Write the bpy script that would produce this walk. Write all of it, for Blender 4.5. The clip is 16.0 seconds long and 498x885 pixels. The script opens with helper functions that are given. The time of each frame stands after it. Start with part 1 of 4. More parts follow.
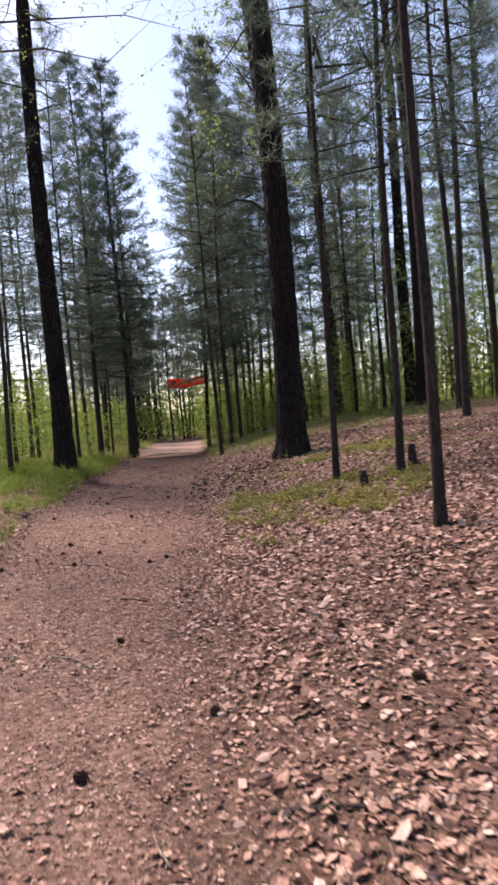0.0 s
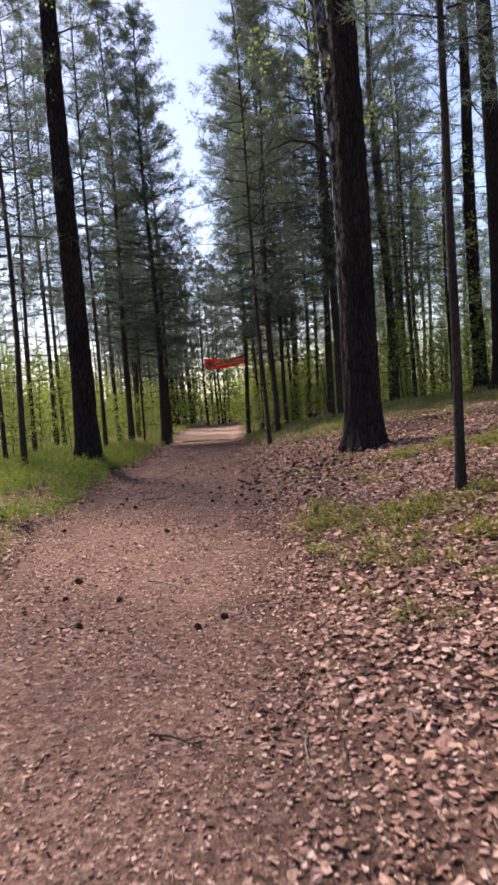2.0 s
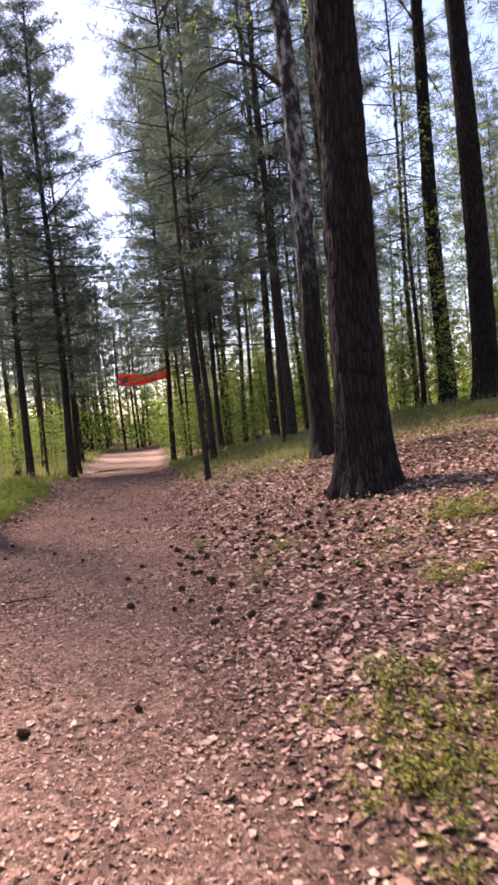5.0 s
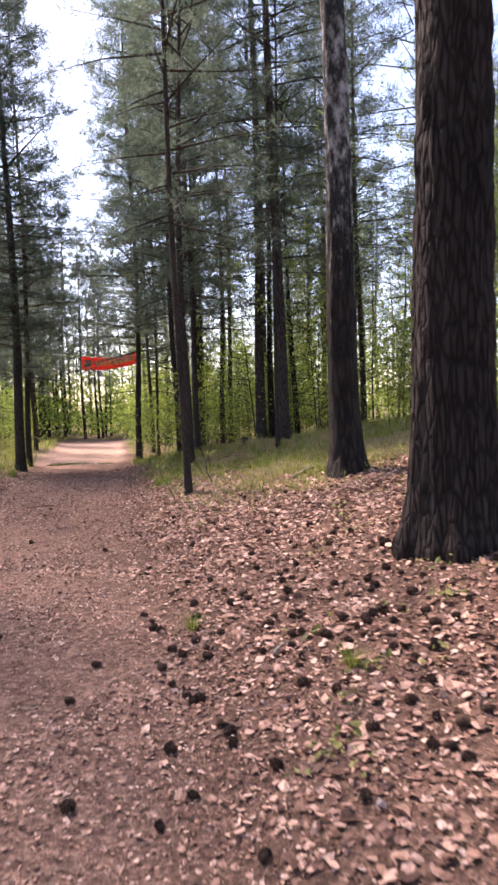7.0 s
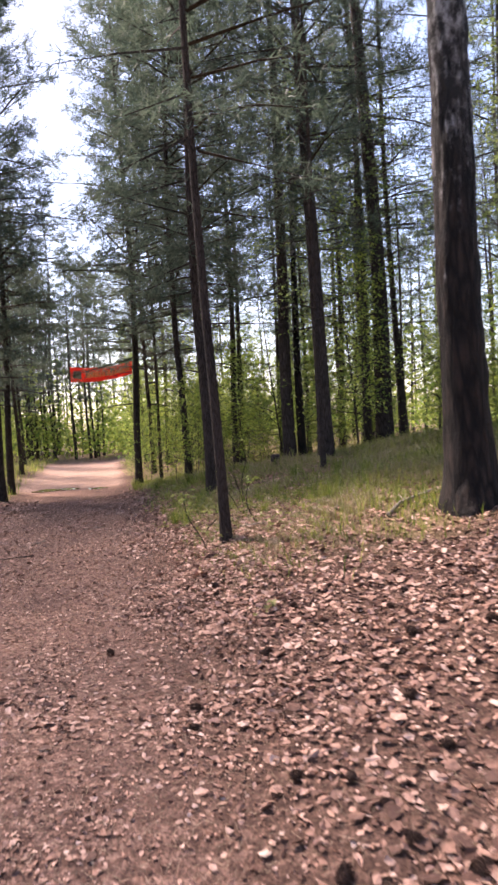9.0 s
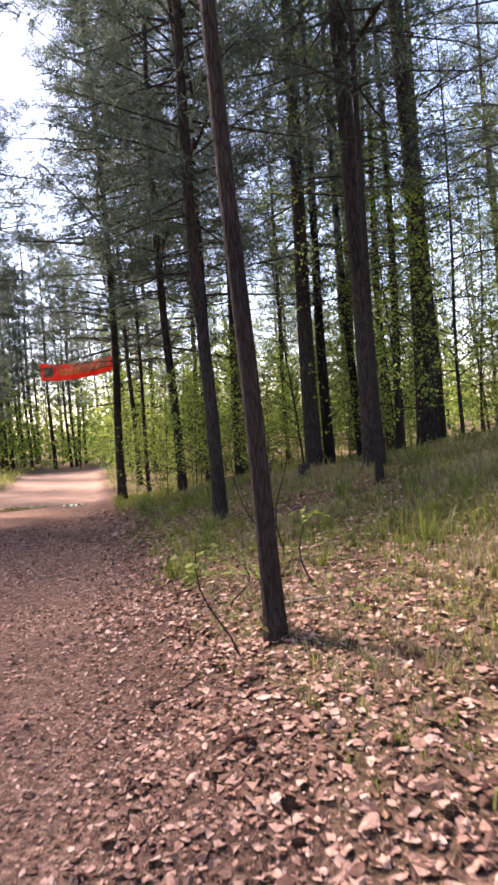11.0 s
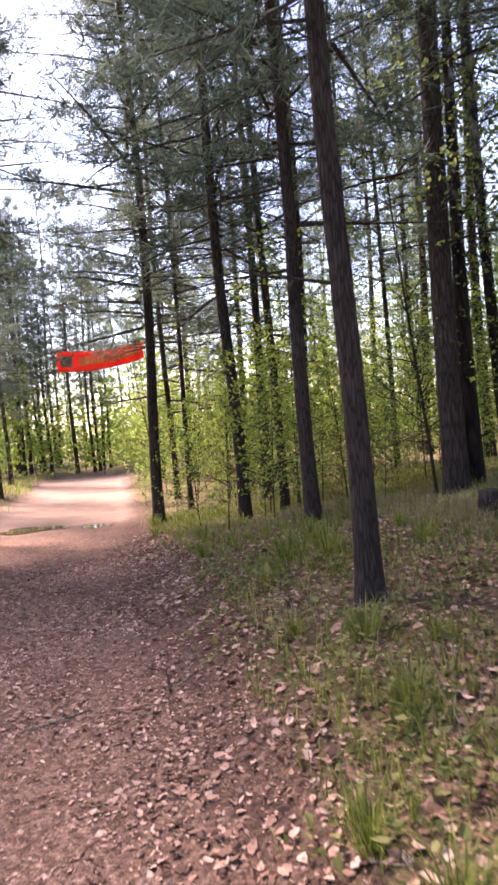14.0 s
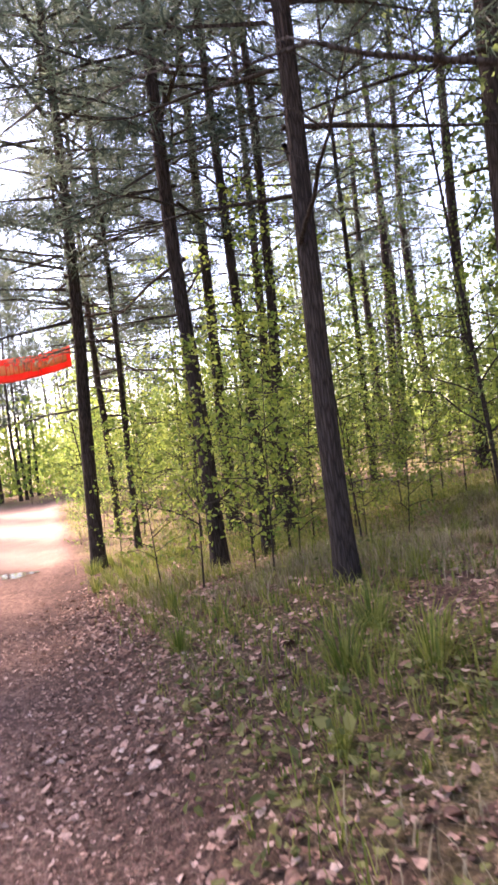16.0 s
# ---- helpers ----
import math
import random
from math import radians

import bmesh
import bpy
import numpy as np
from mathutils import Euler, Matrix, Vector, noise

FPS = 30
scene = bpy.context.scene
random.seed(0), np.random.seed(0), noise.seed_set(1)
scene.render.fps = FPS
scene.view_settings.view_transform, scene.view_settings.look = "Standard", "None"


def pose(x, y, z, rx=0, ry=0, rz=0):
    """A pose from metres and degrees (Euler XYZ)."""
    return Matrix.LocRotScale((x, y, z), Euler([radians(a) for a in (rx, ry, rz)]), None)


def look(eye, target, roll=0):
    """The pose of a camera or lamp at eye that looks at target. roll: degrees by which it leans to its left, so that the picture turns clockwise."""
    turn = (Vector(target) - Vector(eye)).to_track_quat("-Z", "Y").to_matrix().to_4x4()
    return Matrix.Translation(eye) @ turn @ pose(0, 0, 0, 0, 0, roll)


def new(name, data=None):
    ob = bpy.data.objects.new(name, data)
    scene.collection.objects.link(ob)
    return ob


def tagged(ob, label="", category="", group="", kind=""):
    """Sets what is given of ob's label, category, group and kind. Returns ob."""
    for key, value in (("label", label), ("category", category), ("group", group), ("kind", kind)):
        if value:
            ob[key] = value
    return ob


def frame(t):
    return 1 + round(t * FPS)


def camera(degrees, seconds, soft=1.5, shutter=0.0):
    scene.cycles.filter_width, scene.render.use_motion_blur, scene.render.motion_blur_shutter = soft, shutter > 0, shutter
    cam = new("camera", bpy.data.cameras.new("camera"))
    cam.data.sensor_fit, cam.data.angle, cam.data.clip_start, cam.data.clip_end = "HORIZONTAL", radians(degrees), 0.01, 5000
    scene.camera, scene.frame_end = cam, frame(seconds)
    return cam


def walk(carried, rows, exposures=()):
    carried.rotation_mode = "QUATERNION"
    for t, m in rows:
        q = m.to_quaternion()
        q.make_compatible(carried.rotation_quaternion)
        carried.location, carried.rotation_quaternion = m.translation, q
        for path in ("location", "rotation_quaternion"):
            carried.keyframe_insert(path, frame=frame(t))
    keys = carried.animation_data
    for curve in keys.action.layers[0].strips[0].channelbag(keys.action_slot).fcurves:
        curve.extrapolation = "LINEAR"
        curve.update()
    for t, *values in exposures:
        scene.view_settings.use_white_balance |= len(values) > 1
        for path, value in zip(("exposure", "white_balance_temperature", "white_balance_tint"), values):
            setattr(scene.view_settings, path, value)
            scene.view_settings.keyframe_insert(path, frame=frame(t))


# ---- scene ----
cam = camera(37.95, 16.0, soft=2.8, shutter=0.3)
ROWS = [
    (0.0, -0.000, 0.000, 1.452, -4.38, -2.43, 4.64),
    (0.5, -0.030, 0.719, 1.444, -2.42, -1.81, 7.19),
    (1.0, -0.123, 1.385, 1.418, -0.89, -1.53, 2.77),
    (1.5, -0.190, 2.169, 1.422, 0.06, -2.90, 6.23),
    (2.0, -0.296, 2.904, 1.420, -1.88, -3.41, 4.11),
    (2.5, -0.318, 3.719, 1.440, -4.44, -1.74, 5.28),
    (3.0, -0.307, 4.426, 1.451, -8.81, -0.75, 3.65),
    (3.5, -0.284, 5.123, 1.452, -9.35, 0.07, 6.36),
    (4.0, -0.306, 5.854, 1.447, -9.60, -0.62, 5.19),
    (4.5, -0.306, 6.605, 1.441, -11.16, -1.52, 6.80),
    (5.0, -0.335, 7.379, 1.446, -8.33, -2.43, 5.47),
    (5.2, -0.344, 7.633, 1.490, -8.35, -2.29, 5.07),
    (7.3, -0.372, 10.820, 1.505, -11.31, -3.01, 1.81),
    (7.5, -0.360, 11.164, 1.449, -11.51, -2.33, 3.43),
    (8.0, -0.375, 11.883, 1.453, -11.56, -0.83, 3.67),
    (8.5, -0.417, 12.644, 1.452, -14.08, -0.69, 4.14),
    (9.0, -0.433, 13.412, 1.443, -11.91, -1.81, 3.41),
    (9.2, -0.468, 13.712, 1.467, -12.97, -1.55, 1.55),
    (11.3, -0.148, 16.966, 1.402, -13.73, -1.68, 5.35),
    (11.5, -0.164, 17.178, 1.414, -14.24, -1.74, 5.68),
    (12.0, -0.164, 17.878, 1.428, -12.30, -3.16, 5.95),
    (12.5, -0.205, 18.489, 1.454, -13.46, -2.23, 3.87),
    (13.0, -0.157, 19.090, 1.455, -11.98, -1.87, 4.87),
    (13.5, -0.212, 19.715, 1.438, -13.24, -0.90, 3.26),
    (14.0, -0.185, 20.368, 1.444, -11.21, -1.45, 4.70),
    (14.5, -0.250, 21.048, 1.473, -14.60, -1.84, 3.11),
    (15.0, -0.217, 21.706, 1.476, -16.30, -2.43, 4.61),
    (15.5, -0.220, 22.280, 1.459, -17.09, -1.60, 1.81),
    (16.0, -0.075, 22.913, 1.429, -16.60, -0.55, 6.79),
]
walk(cam, [(t, pose(x, y, z, 90 + pitch, roll, yaw)) for t, x, y, z, yaw, pitch, roll in ROWS],
     exposures=[(0.0, 1.02, 6900, 23), (1.5, 0.93, 6900, 22), (2.5, 1.04, 6950, 24), (3.5, 1.22, 7050, 28), (5.0, 1.50, 7150, 30), (7.5, 1.92, 7150, 28), (9.0, 1.82, 7150, 28),
                (12.0, 2.05, 7150, 29), (13.0, 2.2, 7200, 31), (14.0, 2.35, 7200, 32), (15.0, 2.6, 7050, 33), (16.0, 2.85, 7200, 36)])

# ---- light ----
SUN_EL, SUN_AZ = 52.0, -34.0   # azimuth from +y, positive to the right
world = bpy.data.worlds.new("sky")
scene.world = world
world.use_nodes = True
wn = world.node_tree.nodes
sky = wn.new("ShaderNodeTexSky")
sky.sky_type, sky.sun_disc = "NISHITA", False
sky.sun_elevation, sky.sun_rotation = radians(SUN_EL), radians(SUN_AZ)
sky.air_density, sky.dust_density, sky.ozone_density = 1.0, 1.0, 2.0
wn["Background"].inputs["Strength"].default_value = 0.125
world.node_tree.links.new(sky.outputs["Color"], wn["Background"].inputs["Color"])
lamp = bpy.data.lights.new("sun", "SUN")
lamp.energy, lamp.angle, lamp.color = 4.3, radians(9.0), (1.0, 0.95, 0.88)
sun = new("sun", lamp)
sa, se = radians(SUN_AZ), radians(SUN_EL)
sun_from = Vector((math.sin(sa) * math.cos(se), math.cos(sa) * math.cos(se), math.sin(se)))
sun.matrix_world = look(sun_from * 60, (0, 0, 0))

rng = np.random.default_rng(7)


# ---- materials ----
def mat(name, base, rough=0.85, spec=0.2):
    m = bpy.data.materials.new(name)
    m.use_nodes = True
    b = m.node_tree.nodes["Principled BSDF"]
    b.inputs["Base Color"].default_value = (*base, 1)
    b.inputs["Roughness"].default_value = rough
    b.inputs["Specular IOR Level"].default_value = spec
    return m, m.node_tree.nodes, m.node_tree.links, b


def node(ns, kind, **values):
    n = ns.new(kind)
    for key, value in values.items():
        n.inputs[key.replace("_", " ")].default_value = value
    return n


def ramp(ns, stops):
    r = ns.new("ShaderNodeValToRGB")
    els = r.color_ramp.elements
    while len(els) < len(stops):
        els.new(0.5)
    for e, (p, c) in zip(els, stops):
        e.position, e.color = p, (*c, 1)
    return r


def mixer(ns, ls, fac, a, b, mode="MIX"):
    m = ns.new("ShaderNodeMix")
    m.data_type, m.blend_type = "RGBA", mode
    for socket, v in ((m.inputs["Factor"], fac), (m.inputs["A"], a), (m.inputs["B"], b)):
        if isinstance(v, bpy.types.NodeSocket):
            ls.new(v, socket)
        elif isinstance(v, tuple):
            socket.default_value = (*v, 1)
        else:
            socket.default_value = v
    return m.outputs["Result"]


def stretch(ns, ls, scale):
    co = ns.new("ShaderNodeTexCoord")
    mp = ns.new("ShaderNodeMapping")
    mp.inputs["Scale"].default_value = scale
    ls.new(co.outputs["Object"], mp.inputs["Vector"])
    return mp.outputs["Vector"]


def bump(ns, ls, b, height, strength, distance):
    n = ns.new("ShaderNodeBump")
    n.inputs["Strength"].default_value, n.inputs["Distance"].default_value = strength, distance
    ls.new(height, n.inputs["Height"])
    ls.new(n.outputs["Normal"], b.inputs["Normal"])


def bark_material(name, dark, mid, light, across=14.0, along=3.0, depth=0.02):
    m, ns, ls, b = mat(name, mid, 0.92, 0.12)
    v = stretch(ns, ls, (across, across, along))
    n1 = node(ns, "ShaderNodeTexNoise", Scale=1.0, Detail=6.0, Roughness=0.62)
    ls.new(v, n1.inputs["Vector"])
    vo = node(ns, "ShaderNodeTexVoronoi", Scale=1.3)
    vo.feature = "DISTANCE_TO_EDGE"
    wob = mixer(ns, ls, 0.25, v, n1.outputs["Color"], "ADD")
    ls.new(wob, vo.inputs["Vector"])
    r1 = ramp(ns, [(0.0, dark), (0.5, mid), (1.0, light)])
    ls.new(n1.outputs["Fac"], r1.inputs["Fac"])
    r2 = ramp(ns, [(0.0, (0.25, 0.22, 0.2)), (0.22, (1, 1, 1))])
    ls.new(vo.outputs["Distance"], r2.inputs["Fac"])
    col = mixer(ns, ls, 0.8, r1.outputs["Color"], r2.outputs["Color"], "MULTIPLY")
    n2 = node(ns, "ShaderNodeTexNoise", Scale=0.8, Detail=3.0)
    ls.new(stretch(ns, ls, (1, 1, 0.7)), n2.inputs["Vector"])
    r3 = ramp(ns, [(0.35, (0.7, 0.7, 0.72)), (0.7, (1.25, 1.2, 1.1))])
    ls.new(n2.outputs["Fac"], r3.inputs["Fac"])
    col = mixer(ns, ls, 1.0, col, r3.outputs["Color"], "MULTIPLY")
    ls.new(col, b.inputs["Base Color"])
    add = ns.new("ShaderNodeMath")
    add.operation = "ADD"
    ls.new(r2.outputs["Color"], add.inputs[0])
    ls.new(n1.outputs["Fac"], add.inputs[1])
    bump(ns, ls, b, add.outputs["Value"], 0.9, depth)
    return m


def birch_material():
    m, ns, ls, b = mat("birch_bark", (0.5, 0.48, 0.45), 0.75, 0.2)
    n1 = node(ns, "ShaderNodeTexNoise", Scale=1.0, Detail=5.0, Roughness=0.65)
    ls.new(stretch(ns, ls, (7.0, 7.0, 4.0)), n1.inputs["Vector"])
    r1 = ramp(ns, [(0.47, (0.022, 0.02, 0.019)), (0.53, (0.10, 0.092, 0.088)), (0.61, (0.27, 0.26, 0.255)), (0.8, (0.46, 0.45, 0.44))])
    ls.new(n1.outputs["Fac"], r1.inputs["Fac"])
    # the old bark of the foot is dark and furrowed
    co = ns.new("ShaderNodeTexCoord")
    sep = ns.new("ShaderNodeSeparateXYZ")
    ls.new(co.outputs["Object"], sep.inputs["Vector"])
    n3 = node(ns, "ShaderNodeTexNoise", Scale=1.0, Detail=5.0, Roughness=0.7)
    ls.new(stretch(ns, ls, (15.0, 15.0, 3.0)), n3.inputs["Vector"])
    off = ns.new("ShaderNodeMath")
    off.operation, off.inputs[1].default_value = "MULTIPLY_ADD", 6.0
    ls.new(n3.outputs["Fac"], off.inputs[0])
    ls.new(sep.outputs["Z"], off.inputs[2])
    fr = ns.new("ShaderNodeMapRange")
    fr.inputs["From Min"].default_value, fr.inputs["From Max"].default_value = 5.6, 6.7
    ls.new(off.outputs["Value"], fr.inputs["Value"])
    r2 = ramp(ns, [(0.35, (0.006, 0.0045, 0.004)), (0.72, (0.034, 0.0235, 0.0185))])
    ls.new(n3.outputs["Fac"], r2.inputs["Fac"])
    vo = node(ns, "ShaderNodeTexVoronoi", Scale=1.0)
    vo.feature = "DISTANCE_TO_EDGE"
    ls.new(mixer(ns, ls, 0.3, stretch(ns, ls, (14.0, 14.0, 2.6)), n3.outputs["Color"], "ADD"), vo.inputs["Vector"])
    r4 = ramp(ns, [(0.0, (0.3, 0.3, 0.3)), (0.25, (1.3, 1.25, 1.2))])
    ls.new(vo.outputs["Distance"], r4.inputs["Fac"])
    foot = mixer(ns, ls, 1.0, r2.outputs["Color"], r4.outputs["Color"], "MULTIPLY")
    ls.new(mixer(ns, ls, fr.outputs["Result"], foot, r1.outputs["Color"]), b.inputs["Base Color"])
    bump(ns, ls, b, n3.outputs["Fac"], 1.0, 0.05)
    return m


def leaf_material(name, a, c, through_share=0.45, rough=0.55, island=True):
    m, ns, ls, b = mat(name, a, rough, 0.25)
    if island:
        g = ns.new("ShaderNodeNewGeometry").outputs["Random Per Island"]
    else:
        n = node(ns, "ShaderNodeTexNoise", Scale=2.2, Detail=3.0)
        ls.new(stretch(ns, ls, (1, 1, 1)), n.inputs["Vector"])
        g = n.outputs["Fac"]
    r = ramp(ns, [(0.15, a), (0.85, c)])
    ls.new(g, r.inputs["Fac"])
    ob = ns.new("ShaderNodeObjectInfo")
    r2 = ramp(ns, [(0.0, (0.8, 0.84, 0.8)), (1.0, (1.18, 1.1, 1.0))])
    ls.new(ob.outputs["Random"], r2.inputs["Fac"])
    col = mixer(ns, ls, 1.0, r.outputs["Color"], r2.outputs["Color"], "MULTIPLY")
    ls.new(col, b.inputs["Base Color"])
    tr = ns.new("ShaderNodeBsdfTranslucent")
    ls.new(col, tr.inputs["Color"])
    mx = ns.new("ShaderNodeMixShader")
    mx.inputs["Fac"].default_value = through_share
    ls.new(b.outputs["BSDF"], mx.inputs[1])
    ls.new(tr.outputs["BSDF"], mx.inputs[2])
    ls.new(mx.outputs["Shader"], ns["Material Output"].inputs["Surface"])
    return m


def litter_material():
    m, ns, ls, b = mat("dry_leaf", (0.4, 0.27, 0.2), 0.75, 0.25)
    g = ns.new("ShaderNodeNewGeometry").outputs["Random Per Island"]
    r = ramp(ns, [(0.0, (0.085, 0.042, 0.03)), (0.3, (0.22, 0.115, 0.08)), (0.55, (0.38, 0.215, 0.155)), (0.85, (0.54, 0.335, 0.255)), (1.0, (0.64, 0.45, 0.36))])
    ls.new(g, r.inputs["Fac"])
    n = node(ns, "ShaderNodeTexNoise", Scale=60.0, Detail=3.0)
    ls.new(stretch(ns, ls, (1, 1, 1)), n.inputs["Vector"])
    r2 = ramp(ns, [(0.3, (0.7, 0.68, 0.66)), (0.65, (1.1, 1.1, 1.1))])
    ls.new(n.outputs["Fac"], r2.inputs["Fac"])
    ls.new(mixer(ns, ls, 1.0, r.outputs["Color"], r2.outputs["Color"], "MULTIPLY"), b.inputs["Base Color"])
    bump(ns, ls, b, n.outputs["Fac"], 0.3, 0.004)
    return m


def ground_material():
    m, ns, ls, b = mat("forest_floor", (0.2, 0.14, 0.11), 0.95, 0.1)
    v = stretch(ns, ls, (1, 1, 1))

    def tex(scale, detail=6.0, rough=0.65):
        n = node(ns, "ShaderNodeTexNoise", Scale=scale, Detail=detail, Roughness=rough)
        ls.new(v, n.inputs["Vector"])
        return n.outputs["Fac"]

    def zone(name):
        a = ns.new("ShaderNodeAttribute")
        a.attribute_name = name
        return a.outputs["Fac"]
    coarse, fine, grit = tex(1.1, 4.0), tex(22.0), tex(90.0, 4.0, 0.7)
    soil = ramp(ns, [(0.3, (0.042, 0.026, 0.02)), (0.5, (0.11, 0.065, 0.049)), (0.7, (0.25, 0.152, 0.114))])
    ls.new(fine, soil.inputs["Fac"])
    worn = ramp(ns, [(0.3, (0.075, 0.043, 0.034)), (0.5, (0.18, 0.107, 0.081)), (0.7, (0.38, 0.24, 0.187))])
    ls.new(fine, worn.inputs["Fac"])
    sand = ramp(ns, [(0.3, (0.23, 0.15, 0.115)), (0.7, (0.36, 0.245, 0.19))])
    ls.new(fine, sand.inputs["Fac"])
    green = ramp(ns, [(0.3, (0.05, 0.045, 0.018)), (0.5, (0.12, 0.105, 0.042)), (0.7, (0.31, 0.235, 0.13))])
    ls.new(fine, green.inputs["Fac"])
    col = mixer(ns, ls, zone("path"), soil.outputs["Color"], worn.outputs["Color"])
    gm = ns.new("ShaderNodeMath")
    gm.operation = "MULTIPLY"
    gr = ramp(ns, [(0.38, (0, 0, 0)), (0.6, (1, 1, 1))])
    ls.new(coarse, gr.inputs["Fac"])
    ls.new(gr.outputs["Color"], gm.inputs[0])
    ls.new(zone("grass"), gm.inputs[1])
    col = mixer(ns, ls, gm.outputs["Value"], col, green.outputs["Color"])
    col = mixer(ns, ls, zone("sand"), col, sand.outputs["Color"])
    g2 = ramp(ns, [(0.36, (0.32, 0.29, 0.29)), (0.5, (1, 1, 1)), (0.62, (1.75, 1.65, 1.6))])
    ls.new(grit, g2.inputs["Fac"])
    col = mixer(ns, ls, 0.8, col, g2.outputs["Color"], "MULTIPLY")
    c2 = ramp(ns, [(0.3, (0.75, 0.75, 0.77)), (0.7, (1.15, 1.13, 1.1))])
    ls.new(coarse, c2.inputs["Fac"])
    col = mixer(ns, ls, 1.0, col, c2.outputs["Color"], "MULTIPLY")
    ls.new(col, b.inputs["Base Color"])
    add = ns.new("ShaderNodeMath")
    add.operation = "ADD"
    ls.new(fine, add.inputs[0])
    ls.new(grit, add.inputs[1])
    bump(ns, ls, b, add.outputs["Value"], 0.7, 0.02)
    return m


PINE_BARK = bark_material("old_pine_bark", (0.012, 0.0095, 0.009), (0.034, 0.027, 0.0255), (0.072, 0.056, 0.051), 16.0, 3.0, 0.03)
YOUNG_BARK = bark_material("young_pine_bark", (0.026, 0.021, 0.0195), (0.068, 0.054, 0.049), (0.14, 0.112, 0.10), 30.0, 4.5, 0.009)
BIRCH_BARK = birch_material()
TWIG = bark_material("grey_twig", (0.03, 0.025, 0.022), (0.07, 0.058, 0.05), (0.13, 0.11, 0.095), 40.0, 12.0, 0.004)
NEEDLE = leaf_material("pine_needles", (0.046, 0.073, 0.057), (0.12, 0.155, 0.115), 0.58)
BIRCH_LEAF = leaf_material("birch_leaves", (0.12, 0.175, 0.06), (0.24, 0.31, 0.11), 0.6)
SAPLING_LEAF = leaf_material("fresh_leaves", (0.125, 0.21, 0.042), (0.33, 0.41, 0.09), 0.6)
SHRUB_LEAF = leaf_material("bilberry_leaves", (0.105, 0.125, 0.025), (0.37, 0.35, 0.09), 0.46)
HERB_LEAF = leaf_material("herb_leaves", (0.10, 0.125, 0.04), (0.30, 0.30, 0.115), 0.45)
BROWN_NEEDLE = leaf_material("brown_needles", (0.085, 0.048, 0.032), (0.40, 0.27, 0.19), 0.1)
OAK_LEAF = leaf_material("oak_leaves", (0.13, 0.19, 0.03), (0.25, 0.31, 0.06), 0.45)
GRASS = leaf_material("grass_blades", (0.09, 0.145, 0.025), (0.31, 0.33, 0.09), 0.48)
STRAW = leaf_material("dry_grass", (0.22, 0.17, 0.10), (0.46, 0.38, 0.25), 0.25)
LITTER = litter_material()
GROUND = ground_material()
CONE = bark_material("cone_scales", (0.045, 0.027, 0.02), (0.115, 0.07, 0.052), (0.2, 0.13, 0.1), 120.0, 120.0, 0.004)
DEADWOOD = bark_material("bleached_wood", (0.18, 0.15, 0.12), (0.34, 0.29, 0.24), (0.5, 0.44, 0.38), 30.0, 6.0, 0.006)


# ---- mesh helpers ----
def mesh(name, verts, faces, material, smooth=False):
    me = bpy.data.meshes.new(name)
    me.from_pydata(np.asarray(verts, float).tolist(), [], faces if isinstance(faces, list) else faces.tolist())
    me.materials.append(material)
    if smooth:
        me.polygons.foreach_set("use_smooth", np.ones(len(me.polygons), bool))
    me.update()
    return me


def part(name, me, parent, label=""):
    ob = new(name, me)
    ob.parent = parent
    return tagged(ob, label=label) if label else ob


def tube(points, radii, sides=6, cap=True, rough=0.0, gen=None):
    """Verts and faces of a tube along points."""
    p = np.asarray(points, float)
    r = np.asarray(radii, float)
    d = np.gradient(p, axis=0)
    d /= np.linalg.norm(d, axis=1)[:, None] + 1e-9
    ref = np.where(np.abs(d[:, 2:3]) > 0.9, np.array([[1.0, 0, 0]]), np.array([[0, 0, 1.0]]))
    a = np.cross(d, ref)
    a /= np.linalg.norm(a, axis=1)[:, None] + 1e-9
    c = np.cross(d, a)
    th = np.linspace(0, 2 * np.pi, sides, endpoint=False)
    rr = r[:, None] * np.ones(sides)
    if rough and gen is not None:
        rr = rr * (1 + gen.normal(0, rough, rr.shape))
    v = p[:, None] + rr[..., None] * (np.cos(th)[None, :, None] * a[:, None] + np.sin(th)[None, :, None] * c[:, None])
    n = len(p)
    f = []
    for i in range(n - 1):
        for j in range(sides):
            k = (j + 1) % sides
            f.append((i * sides + j, i * sides + k, (i + 1) * sides + k, (i + 1) * sides + j))
    if cap:
        f.append(tuple(range(sides))[::-1])
        f.append(tuple((n - 1) * sides + j for j in range(sides)))
    return v.reshape(-1, 3), f


class Heap:
    """Collects pieces of one mesh."""

    def __init__(self):
        self.v, self.f, self.n = [], [], 0

    def add(self, v, f):
        self.v.append(np.asarray(v, float))
        self.f += [tuple(i + self.n for i in q) for q in f]
        self.n += len(v)

    def mesh(self, name, material, smooth=True):
        return mesh(name, np.concatenate(self.v), self.f, material, smooth)


def unit(a):
    return a / (np.linalg.norm(a, axis=-1, keepdims=True) + 1e-9)


def spikes(centres, axes, count, length, width, gen, spread=0.9):
    """Thin needle triangles round each centre, leaning along its axis."""
    c = np.repeat(centres, count, 0)
    d = unit(np.repeat(axes, count, 0) * 0.55 + gen.normal(0, spread * 0.6, (len(c), 3)))
    side = unit(np.cross(d, gen.normal(0, 1, (len(c), 3))))
    L = length * gen.uniform(0.7, 1.2, (len(c), 1))
    base = c + d * 0.02
    v = np.stack([base - side * width / 2, base + side * width / 2, base + d * L], 1).reshape(-1, 3)
    return v, np.arange(len(v)).reshape(-1, 3)


